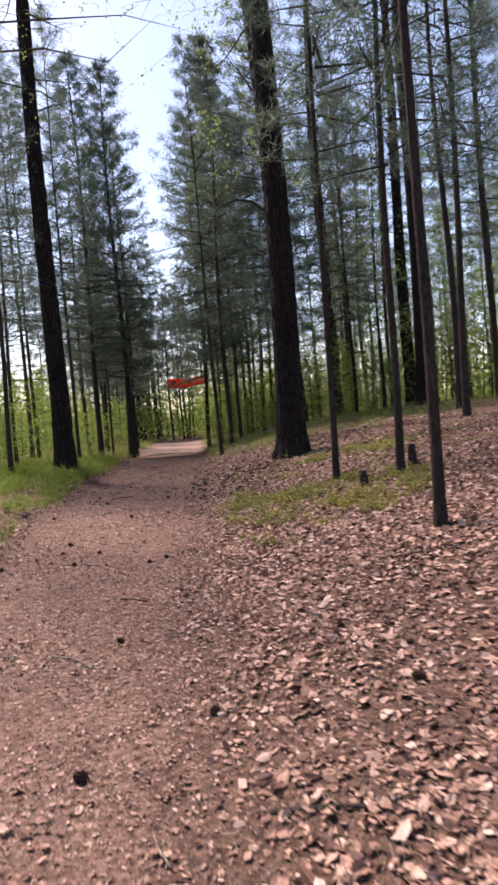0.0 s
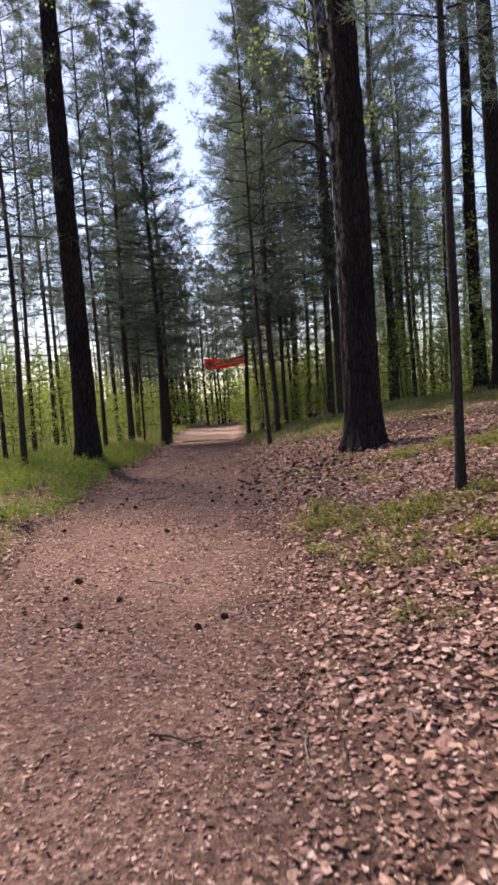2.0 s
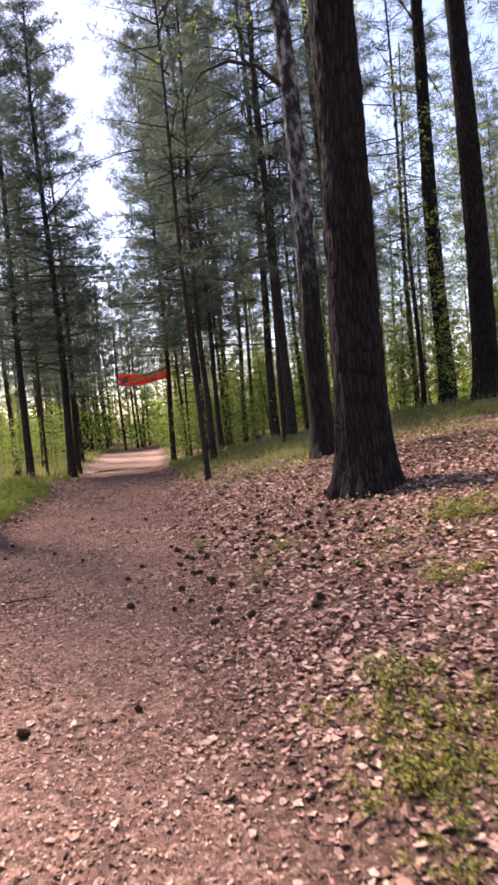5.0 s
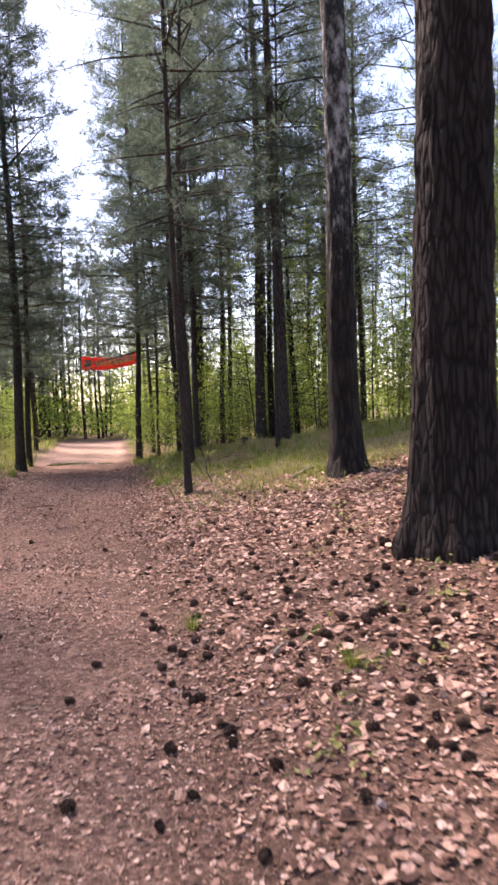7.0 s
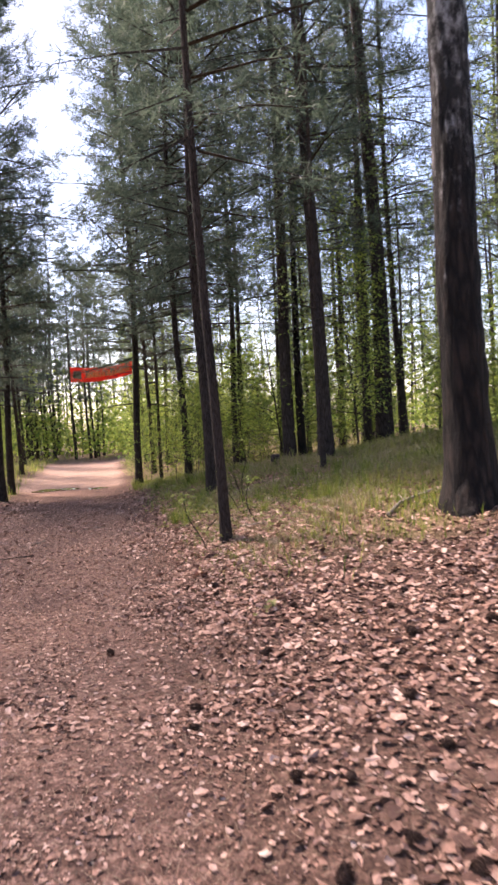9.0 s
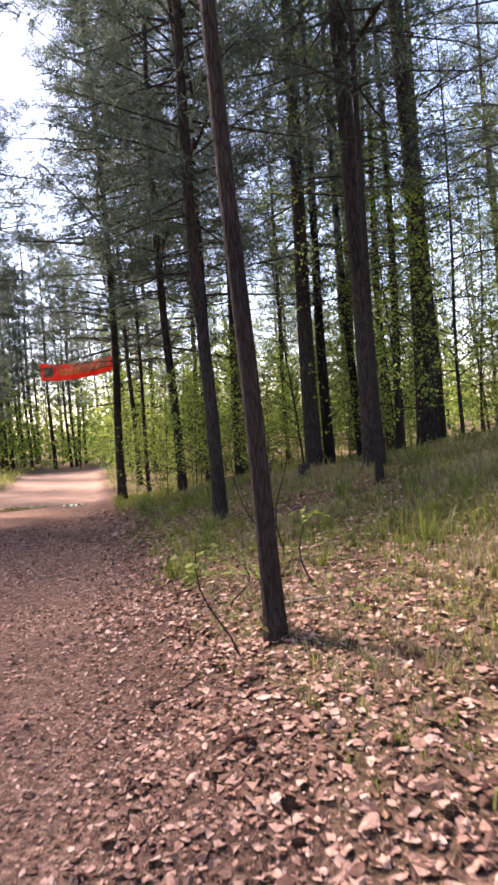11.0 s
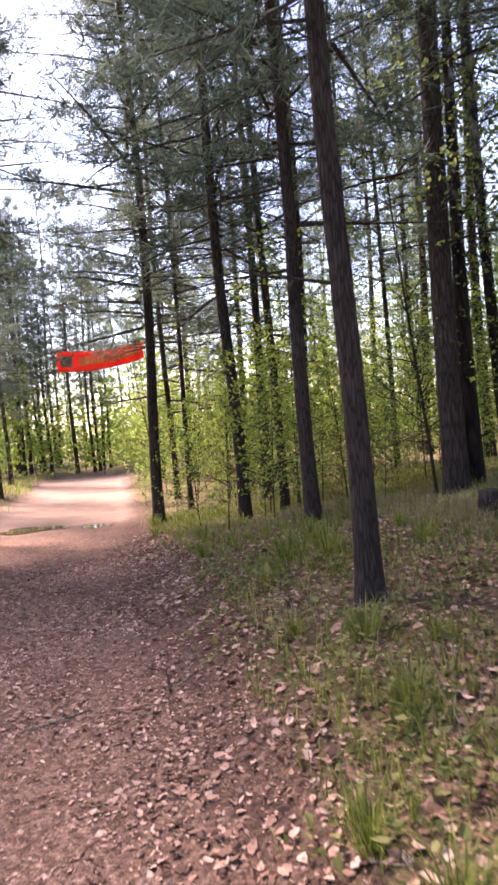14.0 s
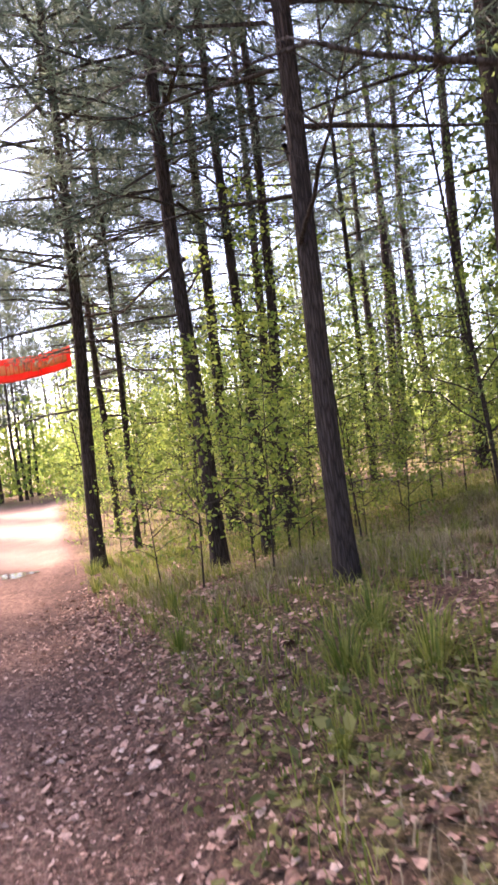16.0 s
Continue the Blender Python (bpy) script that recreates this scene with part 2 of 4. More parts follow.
def leaves(centres, normals, size, gen, aspect=0.62, fold=0.18):
    """Folded leaves of six triangles, one round each centre."""
    n = unit(normals)
    t = unit(np.cross(n, gen.normal(0, 1, n.shape)))
    s = np.cross(n, t)
    L = (size * gen.uniform(0.65, 1.3, len(n)))[:, None]
    w = L * aspect * gen.uniform(0.8, 1.15, (len(n), 1))
    k = L * fold * gen.uniform(-0.3, 1.4, (len(n), 1))
    curl = L * gen.uniform(-0.12, 0.22, (len(n), 1))
    c = centres
    k2 = L * fold * gen.uniform(-0.6, 1.4, (len(n), 1))
    bow = 0.1 * L * gen.uniform(-1, 1, (len(n), 1))
    v = np.stack([c - t * L * 0.5 + n * curl, c - t * L * 0.22 + s * w * 0.5 + n * k, c + t * L * 0.18 + s * w * 0.44 + n * k * 0.8,
                  c + t * L * 0.5 + n * curl * 1.3 + s * bow, c + t * L * 0.2 - s * w * 0.40 + n * k2, c - t * L * 0.18 - s * w * 0.5 + n * k2], 1).reshape(-1, 3)
    v += np.repeat(L, 6, 0) * gen.normal(0, 0.055, v.shape)
    f = np.array([(0, 1, 2), (0, 2, 3), (0, 3, 4), (0, 4, 5)])
    return v, (np.arange(len(n))[:, None, None] * 6 + f[None]).reshape(-1, 3)


def diamonds(centres, normals, size, gen, aspect=0.6):
    """Small far leaves: two triangles with a fold."""
    n = unit(normals)
    t = unit(np.cross(n, gen.normal(0, 1, n.shape)))
    s = np.cross(n, t)
    L = (size * gen.uniform(0.6, 1.3, len(n)))[:, None]
    v = np.stack([centres - t * L * 0.5, centres + s * L * aspect * 0.5 + n * L * 0.1, centres + t * L * 0.5, centres - s * L * aspect * 0.5 + n * L * 0.1], 1).reshape(-1, 3)
    f = np.array([(0, 1, 2), (0, 2, 3)])
    return v, (np.arange(len(n))[:, None, None] * 4 + f[None]).reshape(-1, 3)


# ---- ground ----
lattice = np.random.default_rng(3).uniform(-1, 1, (256, 256))


def vnoise(x, y, scale):
    u, v = np.asarray(x, float) / scale + 57.3, np.asarray(y, float) / scale + 91.7
    i, j = np.floor(u).astype(int), np.floor(v).astype(int)
    a, b = u - i, v - j
    a, b = a * a * (3 - 2 * a), b * b * (3 - 2 * b)
    g = lambda p, q: lattice[p % 256, q % 256]
    return (g(i, j) * (1 - a) + g(i + 1, j) * a) * (1 - b) + (g(i, j + 1) * (1 - a) + g(i + 1, j + 1) * a) * b


def ss(a):
    a = np.clip(a, 0, 1)
    return a * a * (3 - 2 * a)


def land(x, y):
    """Height of the ground: a flat path, a bank on its right, a low verge on its left, sinking towards the clearing."""
    x, y = np.asarray(x, float), np.asarray(y, float)
    bank = 0.2 * ss((x + 0.15) / 0.8) + 0.19 * np.clip(x - 0.6, 0, 4.2) + 0.25 * ss((x - 4.5) / 4)
    bank = bank * (1 - 0.35 * ss((y - 25) / 6) - 0.25 * ss((y - 32) / 10)) * (1 - 0.6 * ss((x - 14) / 12))
    bank = bank + 0.1 * ss((x - 0.1) / 0.6) * ss((y - 16.5) / 3) * (1 - ss((y - 27) / 4)) * (1 - ss((x - 2) / 3))
    verge = 0.3 * ss((-2.0 - x) / 1.5) * (1 - 0.5 * ss((y - 22) / 8)) * (1 - ss((-x - 8) / 12))
    bank = bank - 0.15 * ss((x - 1.8) / 1.5) * ss((y - 24.3) / 2.7) * (1 - ss((x - 8) / 6)) * (1 - ss((y - 36) / 8))
    fade = 1 - ss((np.hypot(x, y - 20) - 70) / 60)
    return bank + verge - 0.27 * ss((y - 24) / 11) * fade


def on_path(x, y):
    left = -2.75 + 0.25 * vnoise(y, x * 0 + 3, 2.5) + 0.5 * ss((y - 20) / 8)
    right = 0.05 + 0.13 * vnoise(y, x * 0 + 9, 1.7) + 0.12 * ss((y - 18) / 6)
    return ss((x - left) / 0.5) * ss((right - x) / 0.5)


def on_sand(x, y):
    edge = 0.5 * vnoise(x, y, 1.5)
    a = ss((y - 33.6 + edge) / 1.6) * ss((0.5 + 0.02 * (y - 33) + edge * 0.5 - x) / 0.6) * ss((x + 3.2 + 0.5 * edge) / 0.8) * ss((52 - y + 2 * edge) / 3)
    return a


def grassy(x, y):
    right = ss((x - 0.25) / 0.5) * ss((y - 18.1 - 1.0 * vnoise(x, y, 1.8)) / 2.4)
    back = ss((y - 16.5) / 1.5) * ss((x - 3.0) / 1.5)
    left = ss((-2.45 - x) / 0.5)
    far = np.maximum(ss((np.abs(x) - 7) / 3), ss((y - 50) / 5))
    return np.clip(np.maximum(np.maximum(right, back), np.maximum(left, far)), 0, 1)


def ground_z(x, y):
    fine = 0.022 * vnoise(x, y, 0.55) + 0.012 * vnoise(x, y, 0.21)
    return land(x, y) + (fine * (1 - 0.65 * on_path(x, y)) + 0.03 * vnoise(x, y, 2.3)) * (1 - 0.85 * on_sand(x, y))


def spread_axis(lo, hi, step, far):
    mid = np.arange(lo, hi + 1e-6, step)
    grow = [step]
    out, e = [], 0.0
    while e < far:
        grow.append(grow[-1] * 1.22)
        e += grow[-1]
        out.append(e)
    out = np.array(out)
    return np.concatenate([lo - out[::-1], mid, hi + out])


def build_ground():
    xs, ys = spread_axis(-5.0, 7.0, 0.11, 2500), spread_axis(-1.0, 38.0, 0.13, 2500)
    gx, gy = np.meshgrid(xs, ys, indexing="ij")
    gz = ground_z(gx, gy)
    v = np.stack([gx, gy, gz], -1).reshape(-1, 3)
    n = len(ys)
    i, j = np.meshgrid(np.arange(len(xs) - 1), np.arange(n - 1), indexing="ij")
    a = (i * n + j).ravel()
    f = np.stack([a, a + n, a + n + 1, a + 1], 1)
    me = mesh("ground", v, f, GROUND, True)
    x, y = v[:, 0], v[:, 1]
    for name, values in (("path", on_path(x, y)), ("sand", on_sand(x, y)), ("grass", grassy(x, y))):
        me.attributes.new(name, "FLOAT", "POINT").data.foreach_set("value", values.astype(np.float32))
    tagged(new("ground", me), "reddish-brown forest floor with a trodden earth path", "ground", kind="structure")


build_ground()


# ---- trees ----
def trunk_mesh(name, height, radius, material, gen, sides=14, step=0.5, flare=0.35, bend=0.12, relief=0.0, tip=0.12, buttress=0):
    zs = np.array([-0.25, -0.1, 0.0, 0.06, 0.14, 0.25, 0.4, 0.6, 0.85])
    zs = np.concatenate([zs[zs < height - 0.03], np.arange(1.1, height, step), [height]])
    ph = gen.uniform(0, 6.28, 4)
    amp = bend * gen.uniform(0.5, 1.0)
    cx = amp * (np.sin(zs * 0.45 + ph[0]) - np.sin(ph[0])) * np.clip(zs / 3, 0, 1)
    cy = amp * (np.sin(zs * 0.38 + ph[1]) - np.sin(ph[1])) * np.clip(zs / 3, 0, 1)
    th = np.linspace(0, 2 * np.pi, sides, endpoint=False)
    r = radius * (1 - (1 - tip) * np.clip(zs / height, 0, 1) ** 0.9)
    fl = flare * np.exp(-np.clip(zs, 0, None) / (radius * 1.2 + 0.1))
    lobes = 1 + (0.55 * np.maximum(0, np.sin(th[None] * buttress + ph[2])) * fl[:, None] if buttress else 0)
    rr = r[:, None] * (1 + fl[:, None]) * lobes * np.ones((1, sides))
    if relief:
        for i, z in enumerate(zs):
            for j, t in enumerate(th):
                q = Vector((math.cos(t) * radius * 22, math.sin(t) * radius * 22, z * 3.2))
                a = noise.noise(q) + 0.5 * noise.noise(q * 2.3)
                rr[i, j] += relief * (abs(a) ** 0.7 * 1.6 - 0.6)
    v = np.stack([cx[:, None] + rr * np.cos(th), cy[:, None] + rr * np.sin(th), zs[:, None] + 0 * rr], -1).reshape(-1, 3)
    f = []
    for i in range(len(zs) - 1):
        for j in range(sides):
            k = (j + 1) % sides
            f.append((i * sides + j, i * sides + k, (i + 1) * sides + k, (i + 1) * sides + j))
    f.append(tuple((len(zs) - 1) * sides + j for j in range(sides)))
    return mesh(name, v, f, material, True)


def limb_points(z, az, length, rise, gen, n=6, sag=0.1, wob=0.025):
    s = np.linspace(0, 1, n)
    out = s * length * math.cos(rise)
    up = s * length * math.sin(rise) - sag * length * s ** 2
    wig = gen.normal(0, wob * length, (n, 3)) * s[:, None]
    return np.stack([out * math.cos(az), out * math.sin(az), z + up], 1) + wig


def two_stuff(name, wood, leaf_v, leaf_f, leaf_mat):
    """One crown mesh: woody limbs and the foliage on them."""
    wv = np.concatenate(wood.v)
    me = mesh(name, np.concatenate([wv, leaf_v]), wood.f + (leaf_f + len(wv)).tolist(), TWIG)
    me.materials.append(leaf_mat)
    idx = np.zeros(len(me.polygons), np.int32)
    idx[len(wood.f):] = 1
    me.polygons.foreach_set("material_index", idx)
    return me


def pine_crown(seed, height, z0, reach, limbs, twigs, needles, nlen, nwid, dead=0):
    """Limbs and needles of a pine's live crown."""
    gen = np.random.default_rng(seed)
    wood, tc, ta = Heap(), [], []
    for i in range(limbs):
        q = (i + gen.uniform(0, 1)) / limbs
        z = z0 + (height - z0 - 0.3) * q
        profile = min(1.0, 0.6 + 1.6 * q) * (1 - q) ** 0.7 + 0.08
        L = reach * profile * gen.uniform(0.5, 1.25)
        az = i * 2.4 + gen.uniform(-0.7, 0.7)
        rise = radians(gen.uniform(-14, 16) + 40 * q)
        p = limb_points(z, az, L, rise, gen, 5, 0.08)
        wood.add(*tube(p[::2], np.linspace(0.008 + 0.010 * L, 0.004, 3), 3, False))
        d = unit(p[-1] - p[0])
        flat = unit(np.cross(d, np.array([0, 0, 1.0])))
        for k in range(twigs):
            s = gen.uniform(0.18, 1.0) ** 0.8
            b = np.array([np.interp(s, np.linspace(0, 1, 5), p[:, c]) for c in range(3)])
            td = unit(d * gen.uniform(0.3, 0.9) + flat * gen.uniform(-1.0, 1.0) + np.array([0, 0, gen.uniform(-0.3, 0.5)]))
            tl = (0.15 + 0.42 * (1 - s)) * min(1.2, L) * gen.uniform(0.6, 1.4)
            n = 3 if tl > 0.25 else 2
            for u in np.linspace(0.3, 1.0, n):
                tc.append(b + td * tl * u + gen.normal(0, 0.05, 3))
                ta.append(td)
        tc.append(p[-1])
        ta.append(unit(p[-1] - p[-2]))
    for i in range(dead):
        p = limb_points(gen.uniform(1.8, z0 + 1), gen.uniform(0, 6.28), gen.uniform(0.4, 1.5), radians(gen.uniform(-15, 15)), gen, 3, 0.1)
        wood.add(*tube(p, np.linspace(0.012, 0.003, 3), 3, False))
    tc.append(np.array([0, 0, height]))
    ta.append(np.array([0, 0, 1.0]))
    v, f = spikes(np.array(tc), np.array(ta), needles, nlen, nwid, gen, 1.1)
    return two_stuff("crown", wood, v, f, NEEDLE)


def dead_branch(seed, length):
    """One bare branch with its twigs, growing out along x."""
    gen = np.random.default_rng(seed)
    wood = Heap()
    L = length
    p = limb_points(0.0, 0.0, L, radians(gen.uniform(-10, 12)), gen, 7, gen.uniform(-0.05, 0.2))
    wood.add(*tube(p, np.linspace(0.008 + 0.006 * L, 0.0025, 7), 5, False))
    for k in range(int(4 + L * 4)):
        s = gen.integers(2, 7)
        d = unit(p[s] - p[s - 1] + gen.normal(0, 0.05, 3) + np.array([0, gen.choice([-0.2, 0.2]) * L, 0.02]))
        q = np.stack([p[s], p[s] + d * 0.14 * L, p[s] + d * 0.3 * L + np.array([0, 0, -0.03 * L])])
        wood.add(*tube(q, [0.0045, 0.0032, 0.0015], 3, False))
    return wood.mesh("branch", TWIG)


DEAD = [dead_branch(40 + k, 0.7 + 0.28 * k) for k in range(6)]
YOUNG = [(pine_crown(20 + k, 16.0, 4.4 + 0.5 * (k % 3), 2.0 + 0.3 * (k % 2), 60, 15, 5, 0.22, 0.0135),
          trunk_mesh("trunk", 16.0, 0.115, YOUNG_BARK, np.random.default_rng(60 + k), 12, 0.5, 0.3, 0.10)) for k in range(4)]
YOUNG.append((pine_crown(29, 16.0, 3.7, 1.9, 92, 18, 5, 0.21, 0.017), YOUNG[0][1]))
# broad low crowns at the edge of the clearing, meeting over the path
YOUNG.append((pine_crown(28, 16.0, 3.5, 2.8, 120, 19, 5, 0.21, 0.016), YOUNG[1][1]))
FAR = [(pine_crown(30 + k, 17.0, 4.5 + 0.9 * k, 2.25, 46, 10, 4, 0.30, 0.021, 8),
        trunk_mesh("trunk", 17.0, 0.125, YOUNG_BARK, np.random.default_rng(70 + k), 7, 1.6, 0.25, 0.12)) for k in range(4)]


def place(name, x, y, label, category, group="", rz=0.0, scale=1.0, lean=(0.0, 0.0)):
    e = new(name)
    e.empty_display_size = 0.2
    e.matrix_world = pose(x, y, float(ground_z(x, y)) - 0.01, lean[0], lean[1], 0) @ pose(0, 0, 0, 0, 0, rz) @ Matrix.Diagonal((*([scale] * 3 if isinstance(scale, (int, float)) else scale), 1))
    return tagged(e, label, category, group)


def add_branches(e, z0, z1, count, reach=1.0, radius=0.06):
    for i in range(count):
        z = z0 + (z1 - z0) * (i + rng.uniform(0, 1)) / count
        b = part("branch", DEAD[rng.integers(0, 6 if count > 5 else 3)], e)
        k = reach * rng.uniform(0.7, 1.2)
        b.matrix_local = pose(0, 0, z, 0, rng.uniform(-12, 10), rng.uniform(0, 360)) @ Matrix.Diagonal((k, k, k, 1))


def pine(kit, x, y, girth=None, tall=1.0, lean=(0, 0), label="slender young pine with a dark trunk and dead lower branches", group="pines of the stand", bare=0):
    crown, trunk = kit
    e = place("pine_tree", x, y, label, "tree", group, rng.uniform(0, 360), tall, lean)
    t = part("trunk", trunk, e)
    if girth:
        t.scale = (girth / tall, girth / tall, 1)
    tagged(part("crown", crown, e), kind="stuff")
    add_branches(e, 2.0, 6.5, bare)
    return e


def old_pine(seed, x, y, radius, height, lean, label, buttress, relief):
    gen = np.random.default_rng(seed)
    e = place("old_pine_tree", x, y, label, "tree", "old pines", 0.0, 1.0, lean)
    part("trunk", trunk_mesh("trunk", height, radius, PINE_BARK, gen, 72, 0.09, 0.34, 0.05, relief * 1.35, 0.35, buttress), e, "deeply furrowed dark pine bark")
    tagged(part("crown", pine_crown(seed, height + 1.5, height * 0.66, 3.2, 60, 16, 5, 0.2, 0.018), e), kind="stuff")
    add_branches(e, height * 0.42, height * 0.66, 11, 1.5)
    return e


BIG_PINE = old_pine(101, 2.01, 15.0, 0.285, 21.0, (0, 0), "thick old pine with furrowed bark on the leaf-strewn bank", 5, 0.022)
LEFT_PINE = old_pine(102, -3.32, 18.6, 0.25, 20.0, (0, 0), "thick old pine standing at the grassy edge of the path", 4, 0.018)
BACK_PINE = old_pine(103, 8.3, 27.0, 0.24, 21.0, (0, 0), "thick old pine on the rise among bright undergrowth", 4, 0.015)
RISE_PINE = old_pine(104, 7.7, 23.4, 0.3, 21.0, (0, -0.3), "thick old pine on the grassy top of the bank", 4, 0.016)


def leafy_crown(seed, z0, z1, reach, limbs, per, size, material, droop=0.25, lift=(15, 50)):
    gen = np.random.default_rng(seed)
    wood, c = Heap(), []
    for i in range(limbs):
        q = (i + gen.uniform(0, 1)) / limbs
        L = reach * (1 - 0.65 * q) * gen.uniform(0.6, 1.15)
        p = limb_points(z0 + (z1 - z0) * q, i * 2.4 + gen.uniform(-0.5, 0.5), L, radians(gen.uniform(*lift)), gen, 6, droop, 0.045)
        wood.add(*tube(p, np.linspace(0.003 + 0.007 * L, 0.002, 6), 3, False))
        for k in range(6):
            s = gen.integers(1, 6)
            d = unit(gen.normal(0, 1, 3) + np.array([0, 0, -2.0 * droop]))
            tl = 0.35 * L
            q2 = np.stack([p[s], p[s] + d * tl * 0.5, p[s] + d * tl + np.array([0, 0, -0.8 * tl * droop])])
            w2 = np.array([0.0035, 0.0025, 0.0])
            wood.add([q2[0] - w2, q2[0] + w2, q2[2]], [(0, 1, 2)])
            m = max(1, per // 6)
            u = gen.uniform(0.1, 1.05, (m, 1))
            c.append(q2[0] + (q2[2] - q2[0]) * u + gen.normal(0, min(0.02 + 0.02 * reach, 0.05), (m, 3)))
    c = np.concatenate(c)
    nrm = gen.normal(0, 0.8, c.shape) + np.array([0, 0, 0.9])
    v, f = diamonds(c, nrm, size, gen, 0.75)
    return two_stuff("crown", wood, v, f, material)


def birch():
    gen = np.random.default_rng(120)
    e = place("birch_tree", 2.5, 18.75, "old birch with white peeling bark and a dark furrowed foot", "tree", "", 0, 1.0, (0.0, -1.7))
    part("trunk", trunk_mesh("trunk", 18.0, 0.185, BIRCH_BARK, gen, 40, 0.16, 0.45, 0.10, 0.02, 0.25, 3), e, "white birch bark blotched with black")
    tagged(part("crown", leafy_crown(121, 6.2, 17.5, 3.0, 30, 130, 0.075, BIRCH_LEAF), e), kind="stuff")
    arch = np.array([(0, 0, 5.9), (-0.35, -0.05, 6.2), (-0.8, -0.1, 6.28), (-1.25, -0.15, 6.1), (-1.5, -0.15, 5.75), (-1.58, -0.15, 5.4)])
    part("bent_branch", mesh("bent_branch", *tube(arch, [0.04, 0.034, 0.028, 0.022, 0.016, 0.009], 7), TWIG, True), e, "bare branch arching down")


birch()

# slender pines: x, y, trunk widening, height factor, lean (forward, sideways), crown kit
STAND = [
    (0.69, 20.08, 0.46, 0.72, (0, -0.9), 1), (0.6, 33.0, 0.9, 0.95, (0, 0), 5), (1.21, 24.27, 0.66, 0.85, (0, 0.5), 4),
    (1.72, 27.13, 0.66, 0.95, (0, -1.8), 4), (1.57, 29.95, 0.75, 1.0, (0, 0), 4), (3.25, 27.15, 1.12, 1.15, (0, -0.5), 1),
    (2.26, 30.5, 0.6, 0.9, (0, 0), 2), (2.7, 33.6, 0.85, 1.0, (0, 0), 3), (1.28, 34.0, 0.45, 0.9, (0, 0), 1), (1.28, 36.6, 0.6, 0.95, (0, 0), 5),
    (3.1, 32.1, 0.75, 1.0, (0, 0), 0), (3.75, 34.4, 0.75, 1.0, (0, 0), 1),
    (3.22, 24.75, 1.1, 1.1, (0, -0.4), 3), (3.45, 25.4, 0.42, 0.8, (0, 0), 0), (2.8, 23.62, 0.36, 0.8, (0, 0), 1), (5.6, 28.0, 1.7, 1.15, (0, -0.4), 2),
    (1.82, 9.5, 0.42, 0.75, (0, 1.3), 2), (2.44, 8.6, 0.46, 0.8, (0, 1.8), 0), (1.85, 5.5, 0.42, 0.8, (0, 0.4), 1),
    (-3.94, 30.6, 1.1, 1.05, (0, 0), 5), (-2.74, 31.2, 1.2, 1.05, (0, 0), 5), (-2.75, 33.6, 0.85, 0.95, (0, 0), 5), (-3.6, 31.9, 0.4, 0.7, (0, 0), 3),
    (-3.5, 22.0, 0.5, 0.85, (0, 0), 3), (-4.5, 17.9, 0.6, 0.85, (0, 0), 0), (-5.4, 19.6, 0.5, 0.85, (0, 0), 1), (-5.4, 22.2, 0.55, 0.9, (0, 0), 2),
    (-4.9, 26.5, 0.7, 0.95, (0, 0), 3), (-6.3, 28.5, 0.8, 1.0, (0, 0), 1), (-5.0, 34.5, 0.85, 1.0, (0, 0), 0), (-6.8, 32.0, 0.8, 1.0, (0, 0), 2),
    (6.8, 29.8, 0.8, 1.0, (0, 0), 0), (6.0, 30.0, 0.8, 1.05, (0, 0), 1), (5.3, 35.8, 0.6, 0.95, (0, 0), 2), (6.3, 36.0, 0.6, 0.95, (0, 0), 3),
    (5.2, 13.5, 0.65, 1.0, (0, 0), 1), (6.6, 17.5, 0.85, 1.0, (0, 0), 2), (7.0, 12.5, 0.8, 1.0, (0, 0), 3),
    (8.6, 19.8, 0.9, 1.05, (0, 0), 1), (10.6, 24.5, 0.9, 1.05, (0, 0), 2), (8.0, 28.6, 0.8, 1.0, (0, 0), 3), (-4.7, 39.3, 0.9, 1.0, (0, 0), 1),
]
for x, y, girth, tall, lean, k in STAND:
    pine(YOUNG[k], x, y, girth, tall, lean, bare=14 if y > 26 or x < -2 else (5 if y > 20.5 and x > 1 else 0))

# the wood around and behind
spots = [(x, y) for x, y, *_ in STAND] + [(2.04, 15.0), (-3.32, 18.6), (8.3, 27.0), (7.7, 23.4), (2.5, 18.75)]
made = 0
while made < 104:
    x, y = rng.uniform(-42, 48), rng.uniform(-22, 92)
    if -6.5 < x < 9 and y < 35 and y > -6 or -8.5 < x < 2.0 and y < 55 or abs(x + 2.6 + 0.01 * y) < 1.8 or min(math.hypot(x - a, y - b) for a, b in spots) < 1.4:
        continue
    if x < -8 and y < 30 and rng.uniform() < 0.55 or y < 8 and rng.uniform() < 0.4:
        continue
    spots.append((x, y))
    made += 1
    pine(FAR[made % 4], x, y, None, rng.uniform(0.75, 1.15), (rng.uniform(-1.5, 1.5), rng.uniform(-1.5, 1.5)), "tall pine of the surrounding wood", "pines of the surrounding wood")
